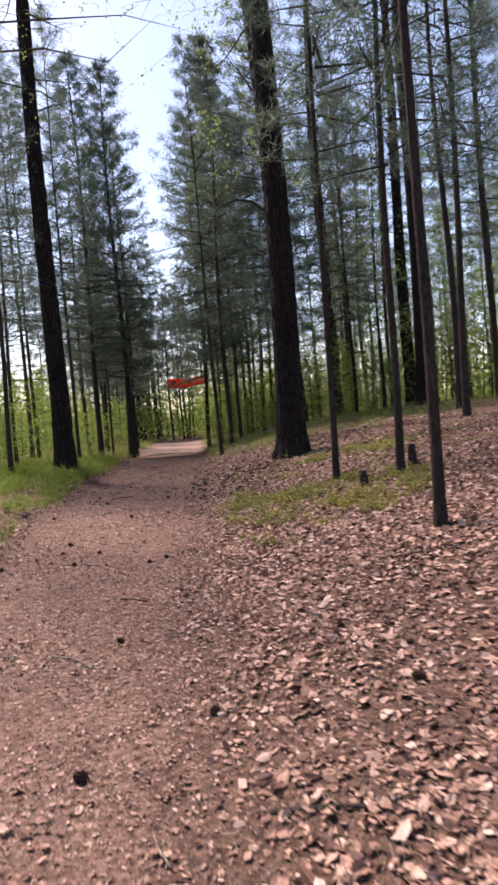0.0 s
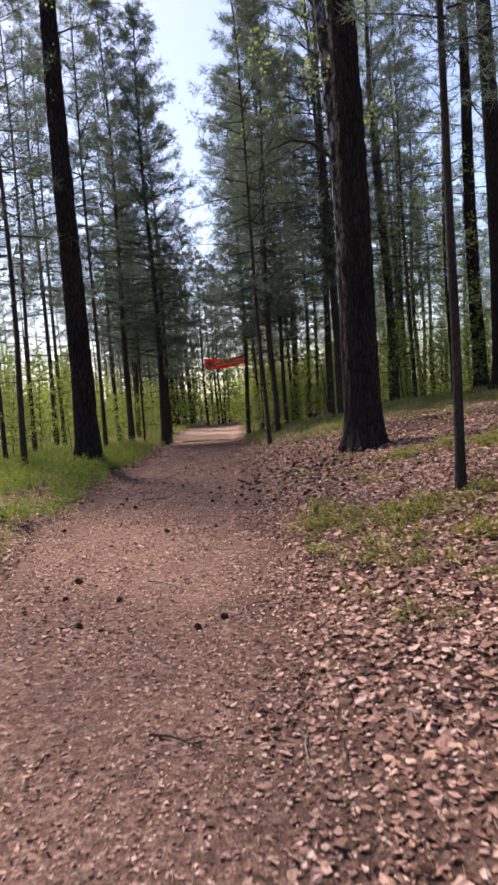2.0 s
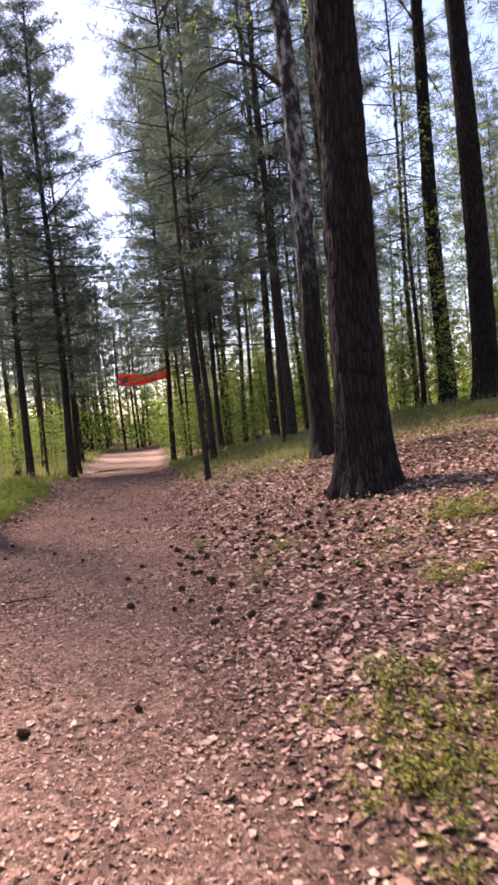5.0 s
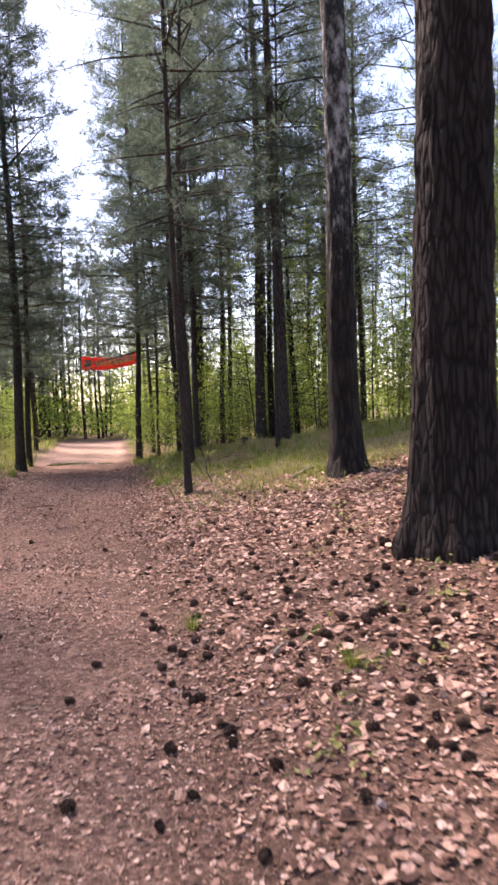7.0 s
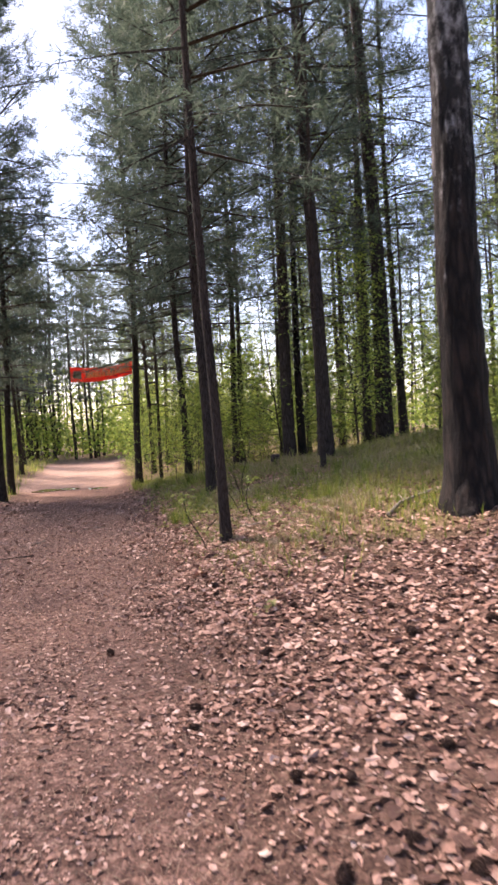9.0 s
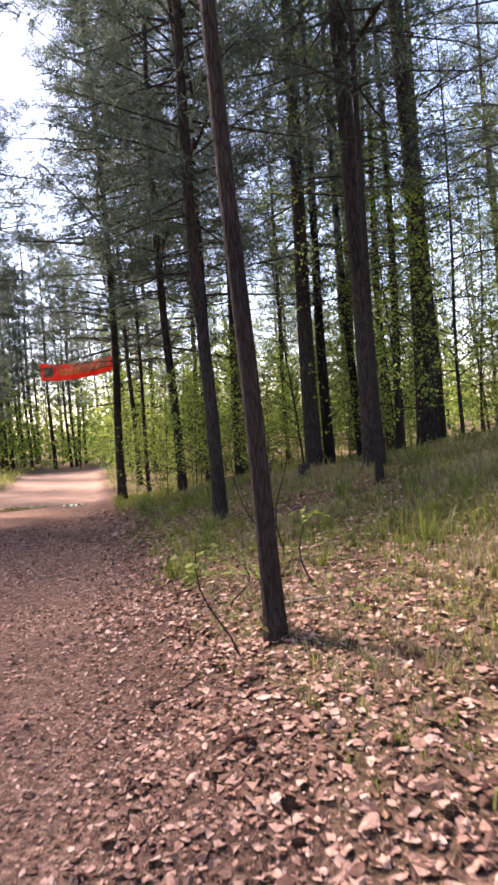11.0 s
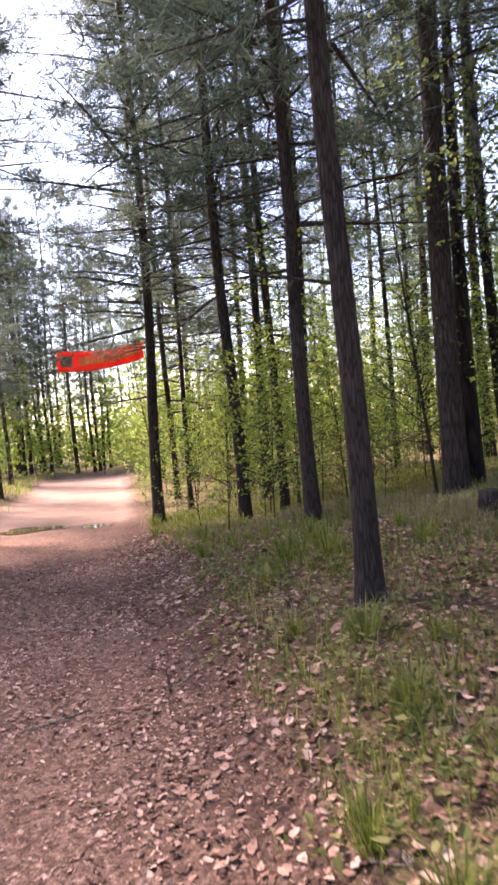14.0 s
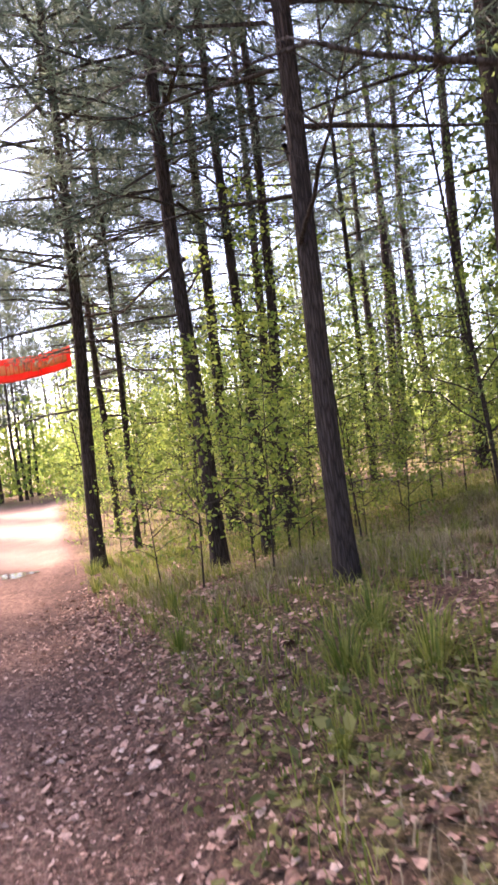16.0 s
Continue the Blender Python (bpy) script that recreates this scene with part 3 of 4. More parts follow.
# the wood right of the stand, and trees by the clearing
for i in range(32):
    x, y = rng.uniform(7.5, 27), rng.uniform(24, 62)
    if x > 0.62 * (y + 4) or min(math.hypot(x - a, y - b) for a, b in spots) < 1.2:
        continue
    spots.append((x, y))
    pine(FAR[i % 4], x, y, None, float(rng.uniform(0.8, 1.15)), (0, 0), "tall pine of the surrounding wood", "pines of the surrounding wood")
for i, (x, y, k) in enumerate([(-3.35, 42.5, 0.72), (-4.8, 40.6, 0.8), (-5.6, 46.0, 0.85), (-3.9, 49.5, 0.72), (-2.9, 57.0, 0.7), (2.2, 41.5, 0.95), (1.6, 45.0, 0.9), (3.4, 39.0, 1.0)]):
    pine(YOUNG[(0, 4)[i % 2]], x, y, 0.8, k, (0, 0), bare=12)
    spots.append((x, y))

# pines closing the view along the path, then pines added only to shade the start
for i in range(14):
    x, y = rng.uniform(-7, 1.2), rng.uniform(54, 64)
    pine(YOUNG[i % 4], x, y, 0.7, float(rng.uniform(0.68, 0.84)), (0, 0), "low young pine beyond the clearing", "pines beyond the clearing", 6)
for i in range(30):
    x, y = rng.uniform(-13, 4), rng.uniform(56, 88)
    pine(FAR[i % 4], x, y, None, float(rng.uniform(0.5, 0.78)), (0, 0), "low young pine beyond the clearing", "pines beyond the clearing")
# made-up pines out of view on both sides, there to darken the ground
for i in range(22):
    x, y = (rng.uniform(-14, -5.6), rng.uniform(-4, 15)) if i < 14 else (rng.uniform(5.5, 14), rng.uniform(-6, 9))
    pine(FAR[i % 4], x, y, None, float(rng.uniform(0.85, 1.1)), (0, 0), "tall pine of the surrounding wood", "pines of the surrounding wood")

for i, (x, y) in enumerate(((-4.4, 57.5), (-6.6, 60.0), (-3.0, 63.0), (-8.4, 56.5), (-5.4, 65.0), (-9.6, 50.5))):
    pine(FAR[i % 4], x, y, None, float(rng.uniform(0.8, 1.05)), (0, 0), "tall pine of the surrounding wood", "pines of the surrounding wood")


# ---- undergrowth ----
def stem_mesh(seed, height, radius, material, bend=0.15):
    return trunk_mesh("stem", height, radius, material, np.random.default_rng(seed), 6, 0.35, 0.2, bend, 0.0, 0.15)


SAPLINGS = []
for k, (h, r, limbs, per, size) in enumerate([(2.0, 0.008, 20, 36, 0.048), (2.8, 0.010, 26, 40, 0.050), (3.6, 0.013, 32, 42, 0.053), (4.8, 0.02, 36, 42, 0.058), (7.5, 0.035, 50, 60, 0.055)]):
    for j in range(2):
        SAPLINGS.append((leafy_crown(200 + 2 * k + j, 0.14 * h, h, 0.30 + 0.21 * h, limbs, per, size, SAPLING_LEAF if k < 4 else BIRCH_LEAF, 0.10, (5, 45)),
                         stem_mesh(220 + 2 * k + j, h, r, TWIG)))
FAR_SAPLINGS = [(leafy_crown(260 + j, 0.8, 3.5 + j, 1.1, 22, 24, 0.15, SAPLING_LEAF, 0.1, (5, 45)), stem_mesh(265 + j, 3.5 + j, 0.02, TWIG)) for j in range(3)]
TALL_LEAFY = [(leafy_crown(240 + j, 2.6, 13.0, 2.3, 52, 54, 0.11, BIRCH_LEAF, 0.2), stem_mesh(245 + j, 13.0, 0.08, BIRCH_BARK, 0.2)) for j in range(2)]


def sapling(kit, x, y, k=1.0, name="sapling", label="thin broadleaf sapling with fresh yellow-green leaves", group="saplings of the undergrowth"):
    crown, stem = kit
    e = place(name, x, y, label, "sapling", group, rng.uniform(0, 360), k, (rng.uniform(-4, 4), rng.uniform(-4, 4)))
    part("stem", stem, e)
    tagged(part("crown", crown, e), kind="stuff")
    return e


def scatter(count, box, gap, ban):
    out = []
    while count > 0:
        x, y = rng.uniform(box[0], box[1]), rng.uniform(box[2], box[3])
        count -= 1
        if ban(x, y) or any(math.hypot(x - a, y - b) < gap for a, b in spots):
            continue
        out.append((x, y))
        spots.append((x, y))
    return out


clear = lambda x, y: -7.5 < x < 0.75 and y < 52 or abs(x + 1.6) < 2.2
for x, y in scatter(150, (0.9, 9, 27.5, 46), 0.3, lambda x, y: clear(x, y) or x < 4 and y < 28.5 and x > 1.9):
    sapling(SAPLINGS[rng.integers(0, 6 if y < 36 else 8)], x, y, rng.uniform(0.75, 1.1))
for x, y in scatter(60, (3.2, 16, 16, 30), 0.5, lambda x, y: x < 4.4 and y < 25.5 or x < 7.5 and y < 21):
    sapling(SAPLINGS[rng.integers(0, 8)], x, y, rng.uniform(0.7, 1.0))
for x, y in scatter(95, (-16, -3.9, 17, 48), 0.4, lambda x, y: x > -7.5 and y > 34 or x > -4.6 and y < 21):
    sapling(SAPLINGS[rng.integers(0, 8)], x, y, rng.uniform(0.75, 1.1))
for x, y in scatter(52, (-10, -3.6, 33, 52), 0.35, lambda x, y: False):
    sapling(SAPLINGS[rng.integers(0, 6)], x, y, rng.uniform(0.6, 1.0))
for x, y in scatter(120, (-24, 30, 46, 75), 0.6, lambda x, y: abs(x + 1.6) < 1.2 and y < 56 or -6 < x < 0.8 and y < 53):
    sapling(FAR_SAPLINGS[rng.integers(0, 3)], x, y, rng.uniform(0.8, 1.3), "young_broadleaf_tree", "young broadleaf tree with fresh leaves beyond the clearing", "young trees beyond the clearing")
for x, y in scatter(22, (5, 36, 40, 72), 1.0, clear) + scatter(14, (-35, -8, 24, 70), 1.0, clear) + scatter(8, (10, 22, 18, 32), 1.0, clear):
    sapling(TALL_LEAFY[rng.integers(0, 2)], x, y, rng.uniform(0.8, 1.15), "broadleaf_tree", "leafy broadleaf tree among the pines", "broadleaf trees of the wood")


def young_birch(x, y, radius, seed, lean):
    e = place("birch_tree", x, y, "young birch with a pale trunk and hanging leaves", "tree", "young birches", 0, 1.0, (0, lean))
    part("trunk", trunk_mesh("trunk", 9.0, radius, BIRCH_BARK, np.random.default_rng(seed), 16, 0.3, 0.35, 0.10, 0.0, 0.25), e, "pale birch bark with a dark foot")
    tagged(part("crown", leafy_crown(seed + 1, 2.4, 8.6, 1.8, 46, 78, 0.06, BIRCH_LEAF, 0.22, (5, 45)), e), kind="stuff")


young_birch(3.55, 27.3, 0.09, 141, -0.5)
young_birch(4.4, 28.1, 0.08, 151, -1.5)
young_birch(6.6, 24.6, 0.07, 161, 1.0)
for x, y in scatter(22, (5.4, 12, 23.5, 36), 0.7, lambda x, y: clear(x, y) or y < 28 and abs(x - 8.3 - 0.604 * (y - 27)) < 1.3):
    sapling(SAPLINGS[8 + rng.integers(0, 2)], x, y, float(rng.uniform(0.9, 1.25)), "young_broadleaf_tree", "slender young broadleaf tree with pale fresh leaves", "young broadleaf trees on the rise")
sapling(SAPLINGS[9], 3.2, 27.5, 0.62)
sapling(SAPLINGS[7], 4.4, 26.4, 1.0)
sapling(SAPLINGS[3], 0.95, 33.4, 0.7)
sapling(SAPLINGS[0], 0.7, 34.6, 0.7)
sapling(SAPLINGS[1], 0.55, 36.2, 0.6)

def side_birch():
    """A birch beside the start whose twigs hang over the path."""
    e = place("birch_tree", -4.7, 12.3, "birch with long hanging leafy twigs beside the path", "tree")
    part("trunk", trunk_mesh("trunk", 15.0, 0.14, BIRCH_BARK, np.random.default_rng(131), 16, 0.4, 0.4, 0.12, 0.0, 0.25), e)
    tagged(part("crown", leafy_crown(132, 6.4, 13.5, 5.4, 40, 120, 0.05, BIRCH_LEAF, 0.22, (5, 35)), e), kind="stuff")


side_birch()

# bare and leafy seedlings on the bank
def big_leaf_seedling(x, y, height, lean, count, seed):
    gen = np.random.default_rng(seed)
    e = place("oak_seedling", x, y, "bare-stemmed oak seedling with a tuft of light green leaves", "seedling", "seedlings on the bank", 0, 1.0, (0, lean))
    s = np.linspace(0, 1, 8)
    p = np.stack([0.05 * np.sin(s * 5 + seed), 0.04 * np.cos(s * 4), -0.05 + s * (height + 0.05)], 1)
    part("stem", mesh("stem", *tube(p, np.linspace(0.007, 0.003, 8), 6), TWIG, True), e)
    for i in range(count):
        a = gen.uniform(0, 6.28)
        c = np.array([[0.09 * math.cos(a), 0.09 * math.sin(a), 0.0]]) * gen.uniform(0.5, 1.3)
        v, f = leaves(c, np.array([[0.3 * math.cos(a), 0.3 * math.sin(a), 1.0]]), 0.05, gen, 0.6, 0.1)
        ob = part("leaf", mesh("leaf", v, f, OAK_LEAF), e)
        ob.location = p[-1] * gen.uniform(0.8, 1.0)


big_leaf_seedling(0.46, 20.08, 0.62, -12, 14, 1)
big_leaf_seedling(1.09, 20.72, 0.5, -4, 12, 2)
big_leaf_seedling(1.3, 22.1, 0.8, 3, 9, 3)
big_leaf_seedling(0.67, 20.85, 0.24, 5, 10, 4)
big_leaf_seedling(0.76, 20.95, 0.2, 8, 9, 5)


def bare_stem(x, y, height, lean, seed):
    gen = np.random.default_rng(seed)
    s = np.linspace(0, 1, 12)
    heap = Heap()
    p = np.stack([lean * s ** 0.6 + 0.03 * np.sin(s * 7), 0.05 * s, -0.05 + s ** 1.25 * height], 1)
    heap.add(*tube(p, np.linspace(0.0052, 0.0016, 12), 6))
    for k in (4, 6, 8, 9, 10):
        d = unit(np.array([gen.uniform(-0.6, 0.6), gen.uniform(-0.6, 0.6), 1.0]))
        heap.add(*tube(np.stack([p[k], p[k] + d * 0.12, p[k] + d * 0.3 + np.array([0, 0, 0.05])]), [0.0024, 0.0018, 0.0008], 4))
    ob = new("bare_sapling", heap.mesh("bare_sapling", TWIG))
    ob.matrix_world = pose(x, y, float(ground_z(x, y)))
    tagged(ob, "leafless bent sapling rising from the dry grass", "sapling", "bare saplings")


bare_stem(1.17, 21.45, 0.95, -0.38, 11)
bare_stem(1.16, 21.6, 0.75, -0.05, 12)
bare_stem(-3.9, 12.8, 1.5, 0.1, 15)


# bilberry cushions
def shrub_kit(seed):
    gen = np.random.default_rng(seed)
    heap, c = Heap(), []
    for i in range(13):
        a, r, h = gen.uniform(0, 6.28), 0.2 * math.sqrt(gen.uniform(0.01, 1)), gen.uniform(0.045, 0.12)
        top = np.array([r * math.cos(a), r * math.sin(a), h])
        base = top * np.array([0.75, 0.75, 0]) + np.array([0, 0, -0.02])
        heap.add(*tube(np.stack([base, (base + top) / 2 + np.array([0, 0, 0.02]), top]), [0.0013, 0.0011, 0.0008], 3, False))
        m = 24
        u = gen.uniform(0.45, 1.1, (m, 1))
        c.append(base + (top - base) * u + gen.normal(0, 0.02, (m, 3)) * np.array([1, 1, 0.6]))
    c = np.concatenate(c)
    v, f = diamonds(c, gen.normal(0, 0.6, c.shape) + np.array([0, 0, 1.0]), 0.021, gen, 0.66)
    return heap.mesh("stalk", TWIG), mesh("foliage", v, f, SHRUB_LEAF)


SHRUBS = [shrub_kit(300 + k) for k in range(5)]


def shrub(x, y):
    stems, lv = SHRUBS[rng.integers(0, 5)]
    k = float(rng.uniform(0.65, 1.25))
    e = place("bilberry_shrub", x, y, "low yellow-green bilberry cushion among dry leaves", "shrub", "bilberry cushions", rng.uniform(0, 360), (k, k, k * float(rng.uniform(0.7, 1.1))))
    tagged(part("stalk", stems, e), kind="stuff")
    tagged(part("foliage", lv, e), kind="stuff")


for i in range(340):
    x, y = rng.uniform(0.3, 3.4), rng.uniform(6.4, 13.2)
    if vnoise(x, y, 0.8) + 0.4 * vnoise(x, y, 0.3) > (0.26 if y > 9.4 else 0.1) and vnoise(x, y, 2.1) > (-0.9 if x < 2.4 else -0.5):
        shrub(x, y)
for x, y in ((0.5, 7.4), (0.75, 7.7), (0.62, 8.1), (0.9, 8.3), (0.45, 8.7), (1.1, 7.6), (1.3, 8.2), (0.8, 9.0), (0.55, 9.4), (0.35, 9.7), (0.5, 9.9), (0.62, 9.6), (0.9, 9.7), (1.2, 9.3), (0.3, 10.3), (0.7, 10.4)):
    shrub(x, y)
for i in range(14):
    shrub(rng.uniform(0.45, 1.9), rng.uniform(7.0, 9.3))


def build_carpet():
    """The low growth of the verge, too dense to count."""
    gen = np.random.default_rng(310)
    vs, fs, n = [], [], 0
    kits = [(np.array([v.co for v in lv.vertices]), np.array([p.vertices for p in lv.polygons])) for _, lv in SHRUBS]
    for i in range(560):
        x, y = gen.uniform(-5.6, -2.55), gen.uniform(5.5, 24)
        if vnoise(x, y, 0.9) + 0.4 * vnoise(x, y, 0.3) < -0.45:
            continue
        v, f = kits[i % 5]
        a, k = gen.uniform(0, 6.28), gen.uniform(0.9, 1.5)
        w = np.stack([v[:, 0] * math.cos(a) - v[:, 1] * math.sin(a), v[:, 0] * math.sin(a) + v[:, 1] * math.cos(a), v[:, 2] * 1.5], 1) * k
        vs.append(w + np.array([x, y, float(ground_z(x, y))]))
        fs.append(f + n)
        n += len(v)
    tagged(new("bilberry_carpet", mesh("bilberry_carpet", np.concatenate(vs), np.concatenate(fs), OAK_LEAF)), "bright green low growth along the edge of the path", "undergrowth", kind="stuff")


build_carpet()


def build_far_undergrowth():
    """Bushes and young trees of the wood beyond, as one mass of leaves."""
    gen = np.random.default_rng(320)
    pts = []
    for i in range(1400):
        x, y = (gen.uniform(-50, 55), gen.uniform(24, 90)) if i < 1200 else (gen.uniform(-17, 4), gen.uniform(54, 70))
        near = -8 < x < 9.5 and y < 44 or -8 < x < 1.5 and y < 54
        if near or abs(x) * 1.15 > y + 6 or abs(x + 1.2) < 1.2 and gen.uniform() < 0.5:
            continue
        h, r = gen.uniform(1.2, 5.0), gen.uniform(0.6, 1.5)
        m = int(36 + 12 * h)
        c = gen.normal(0, 1, (m, 3)) * np.array([r * 0.6, r * 0.6, h * 0.26]) + np.array([x, y, h * 0.5])
        c[:, 2] = np.abs(c[:, 2]) + float(land(x, y))
        pts.append(c)
    c = np.concatenate(pts)
    v, f = diamonds(c, gen.normal(0, 0.8, c.shape) + np.array([0, 0, 0.6]), 0.22, gen, 0.75)
    tagged(new("far_undergrowth", mesh("far_undergrowth", v, f, SAPLING_LEAF)), "bright green bushes of the wood behind the pines", "undergrowth", kind="stuff")


build_far_undergrowth()


# ---- grass ----
def blades(n, box, keep, lo, hi, width, seed):
    gen = np.random.default_rng(seed)
    x, y = gen.uniform(box[0], box[1], n), gen.uniform(box[2], box[3], n)
    m = gen.uniform(0, 1, n) < keep(x, y)
    x, y = x[m], y[m]
    # blades gather in tufts
    tx, ty = x + 0.06 * np.sin(x * 37) , y + 0.06 * np.sin(y * 41)
    z = ground_z(tx, ty) - 0.01
    h = gen.uniform(lo, hi, len(x)) * (0.7 + 0.5 * vnoise(x, y, 0.7))
    a, l = gen.uniform(0, 6.28, len(x)), gen.uniform(0.15, 0.75, len(x)) * h
    dx, dy = np.cos(a), np.sin(a)
    w = width * gen.uniform(0.6, 1.3, len(x))
    p0 = np.stack([tx, ty, z], 1)
    side = np.stack([-dy * w, dx * w, 0 * w], 1)
    p1 = p0 + np.stack([dx * l * 0.35, dy * l * 0.35, h * 0.6], 1)
    p2 = p0 + np.stack([dx * l, dy * l, h * gen.uniform(0.75, 1.0, len(x))], 1)
    v = np.stack([p0 - side, p0 + side, p1 + side * 0.8, p1 - side * 0.8, p2], 1).reshape(-1, 3)
    k = np.arange(len(x))[:, None, None] * 5
    f = (k + np.array([(0, 1, 2), (0, 2, 3), (3, 2, 4)])[None]).reshape(-1, 3)
    return v, f


def tufts(x, y):
    t = vnoise(x, y, 0.5) * 0.6 + vnoise(x, y, 1.4) * 0.5
    return grassy(x, y) * np.clip(0.62 + 0.9 * t, 0.05, 1) * (1 - on_sand(x, y))


def build_grass():
    heap_v, heap_f, n = [], [], 0
    for args in ((130000, (0.2, 6.0, 18.5, 34), tufts, 0.05, 0.2, 0.003, 1), (26000, (-6.5, -2.2, 5, 34), tufts, 0.08, 0.24, 0.003, 2), (30000, (0.6, 13, 16.5, 46), tufts, 0.12, 0.36, 0.0045, 3),
                 (26000, (-12, -2.6, 22, 54), tufts, 0.15, 0.45, 0.007, 4)):
        v, f = blades(*args)
        heap_v.append(v)
        heap_f.append(f + n)
        n += len(v)
    tagged(new("grass", mesh("grass", np.concatenate(heap_v), np.concatenate(heap_f), GRASS)), "sparse fresh grass growing through the leaf litter", "grass", kind="stuff")
    dry = lambda x, y: np.clip(ss((x - 0.45) / 0.5) * ss((y - 18.3) / 2) * (0.5 + 0.8 * vnoise(x, y, 0.9)), 0, 1)
    v, f = blades(170000, (0.3, 4.8, 17.8, 31), dry, 0.05, 0.22, 0.0024, 5)
    tagged(new("dry_grass", mesh("dry_grass", v, f, STRAW)), "bleached dry grass lying on the bank", "grass", kind="stuff")


build_grass()


def grass_tuft(x, y, k, seed):
    gen = np.random.default_rng(seed)
    n = 110
    a, r = gen.uniform(0, 6.28, n), gen.uniform(0, 0.07, n)
    h, l = gen.uniform(0.10, 0.30, n), gen.uniform(0.05, 0.26, n)
    dx, dy = np.cos(a), np.sin(a)
    p0 = np.stack([dx * r, dy * r, 0 * r - 0.02], 1)
    side = np.stack([-dy, dx, 0 * dx], 1) * 0.003
    p1 = p0 + np.stack([dx * l * 0.4, dy * l * 0.4, h * 0.7], 1)
    p2 = p0 + np.stack([dx * l, dy * l, h * 0.9], 1)
    v = np.stack([p0 - side, p0 + side, p1 + side * 0.8, p1 - side * 0.8, p2], 1).reshape(-1, 3)
    f = (np.arange(n)[:, None, None] * 5 + np.array([(0, 1, 2), (0, 2, 3), (3, 2, 4)])[None]).reshape(-1, 3)
    ob = new("grass_tuft", mesh("grass_tuft", v, f, GRASS))
    ob.matrix_world = pose(x, y, float(ground_z(x, y))) @ Matrix.Diagonal((k, k, k, 1))
    tagged(ob, "dense tuft of fresh green grass", "grass tuft", "grass tufts")


for i, (x, y, k) in enumerate([(0.99, 23.77, 1.0), (1.35, 25.5, 1.1), (1.43, 26.2, 1.0), (0.45, 22.3, 0.8), (0.53, 21.9, 0.8), (1.1, 25.8, 1.1), (0.85, 22.9, 0.9), (0.5, 32.6, 1.0), (0.42, 31.2, 0.8),
                               (0.8, 28.4, 1.0), (0.6, 27.1, 0.8), (1.9, 25.0, 0.9), (2.3, 23.4, 0.9), (0.9, 30.3, 0.9), (-2.75, 24.5, 0.9), (-2.6, 28.2, 1.0), (-2.95, 20.4, 0.9), (0.12, 14.9, 0.5), (0.75, 13.6, 0.5)]):
    grass_tuft(x, y, k, 400 + i)
for i in range(44):
    x, y = rng.uniform(0.7, 4.2), rng.uniform(20.6, 32)
    if x > 0.5 + 0.3 * abs(math.sin(3 * y)):
        grass_tuft(x, y, float(rng.uniform(0.4, 0.8)), 430 + i)


def build_herbs():
    """Low broad-leaved herbs growing in loose patches through the litter."""
    gen = np.random.default_rng(520)
    pts = []
    for i in range(7200):
        x, y = gen.uniform(0.3, 7.0), gen.uniform(8.0, 35.0)
        p = 0.35 + 0.9 * vnoise(x, y, 1.1) + 0.5 * vnoise(x, y, 0.4)
        p *= float(ss((y - 17.0 - 0.8 * x) / 4.5)) + 0.3
        if gen.uniform() > p or x < 0.35 + 0.25 * float(vnoise(y, 0.0, 0.8)):
            continue
        m, h = gen.integers(7, 16), gen.uniform(0.03, 0.15)
        c = gen.normal(0, 1, (m, 3)) * np.array([0.06, 0.06, 0.02]) + np.array([x, y, 0])
        c[:, 2] = ground_z(c[:, 0], c[:, 1]) + h * gen.uniform(0.25, 1.0, m)
        pts.append(c)
    c = np.concatenate(pts)
    v, f = leaves(c, gen.normal(0, 0.5, c.shape) + np.array([0, 0, 1.0]), gen.uniform(0.02, 0.05, len(c)), gen, 0.6, 0.15)
    tagged(new("low_herbs", mesh("low_herbs", v, f, HERB_LEAF)), "low green herbs growing through the dry leaves", "undergrowth", kind="stuff")


build_herbs()


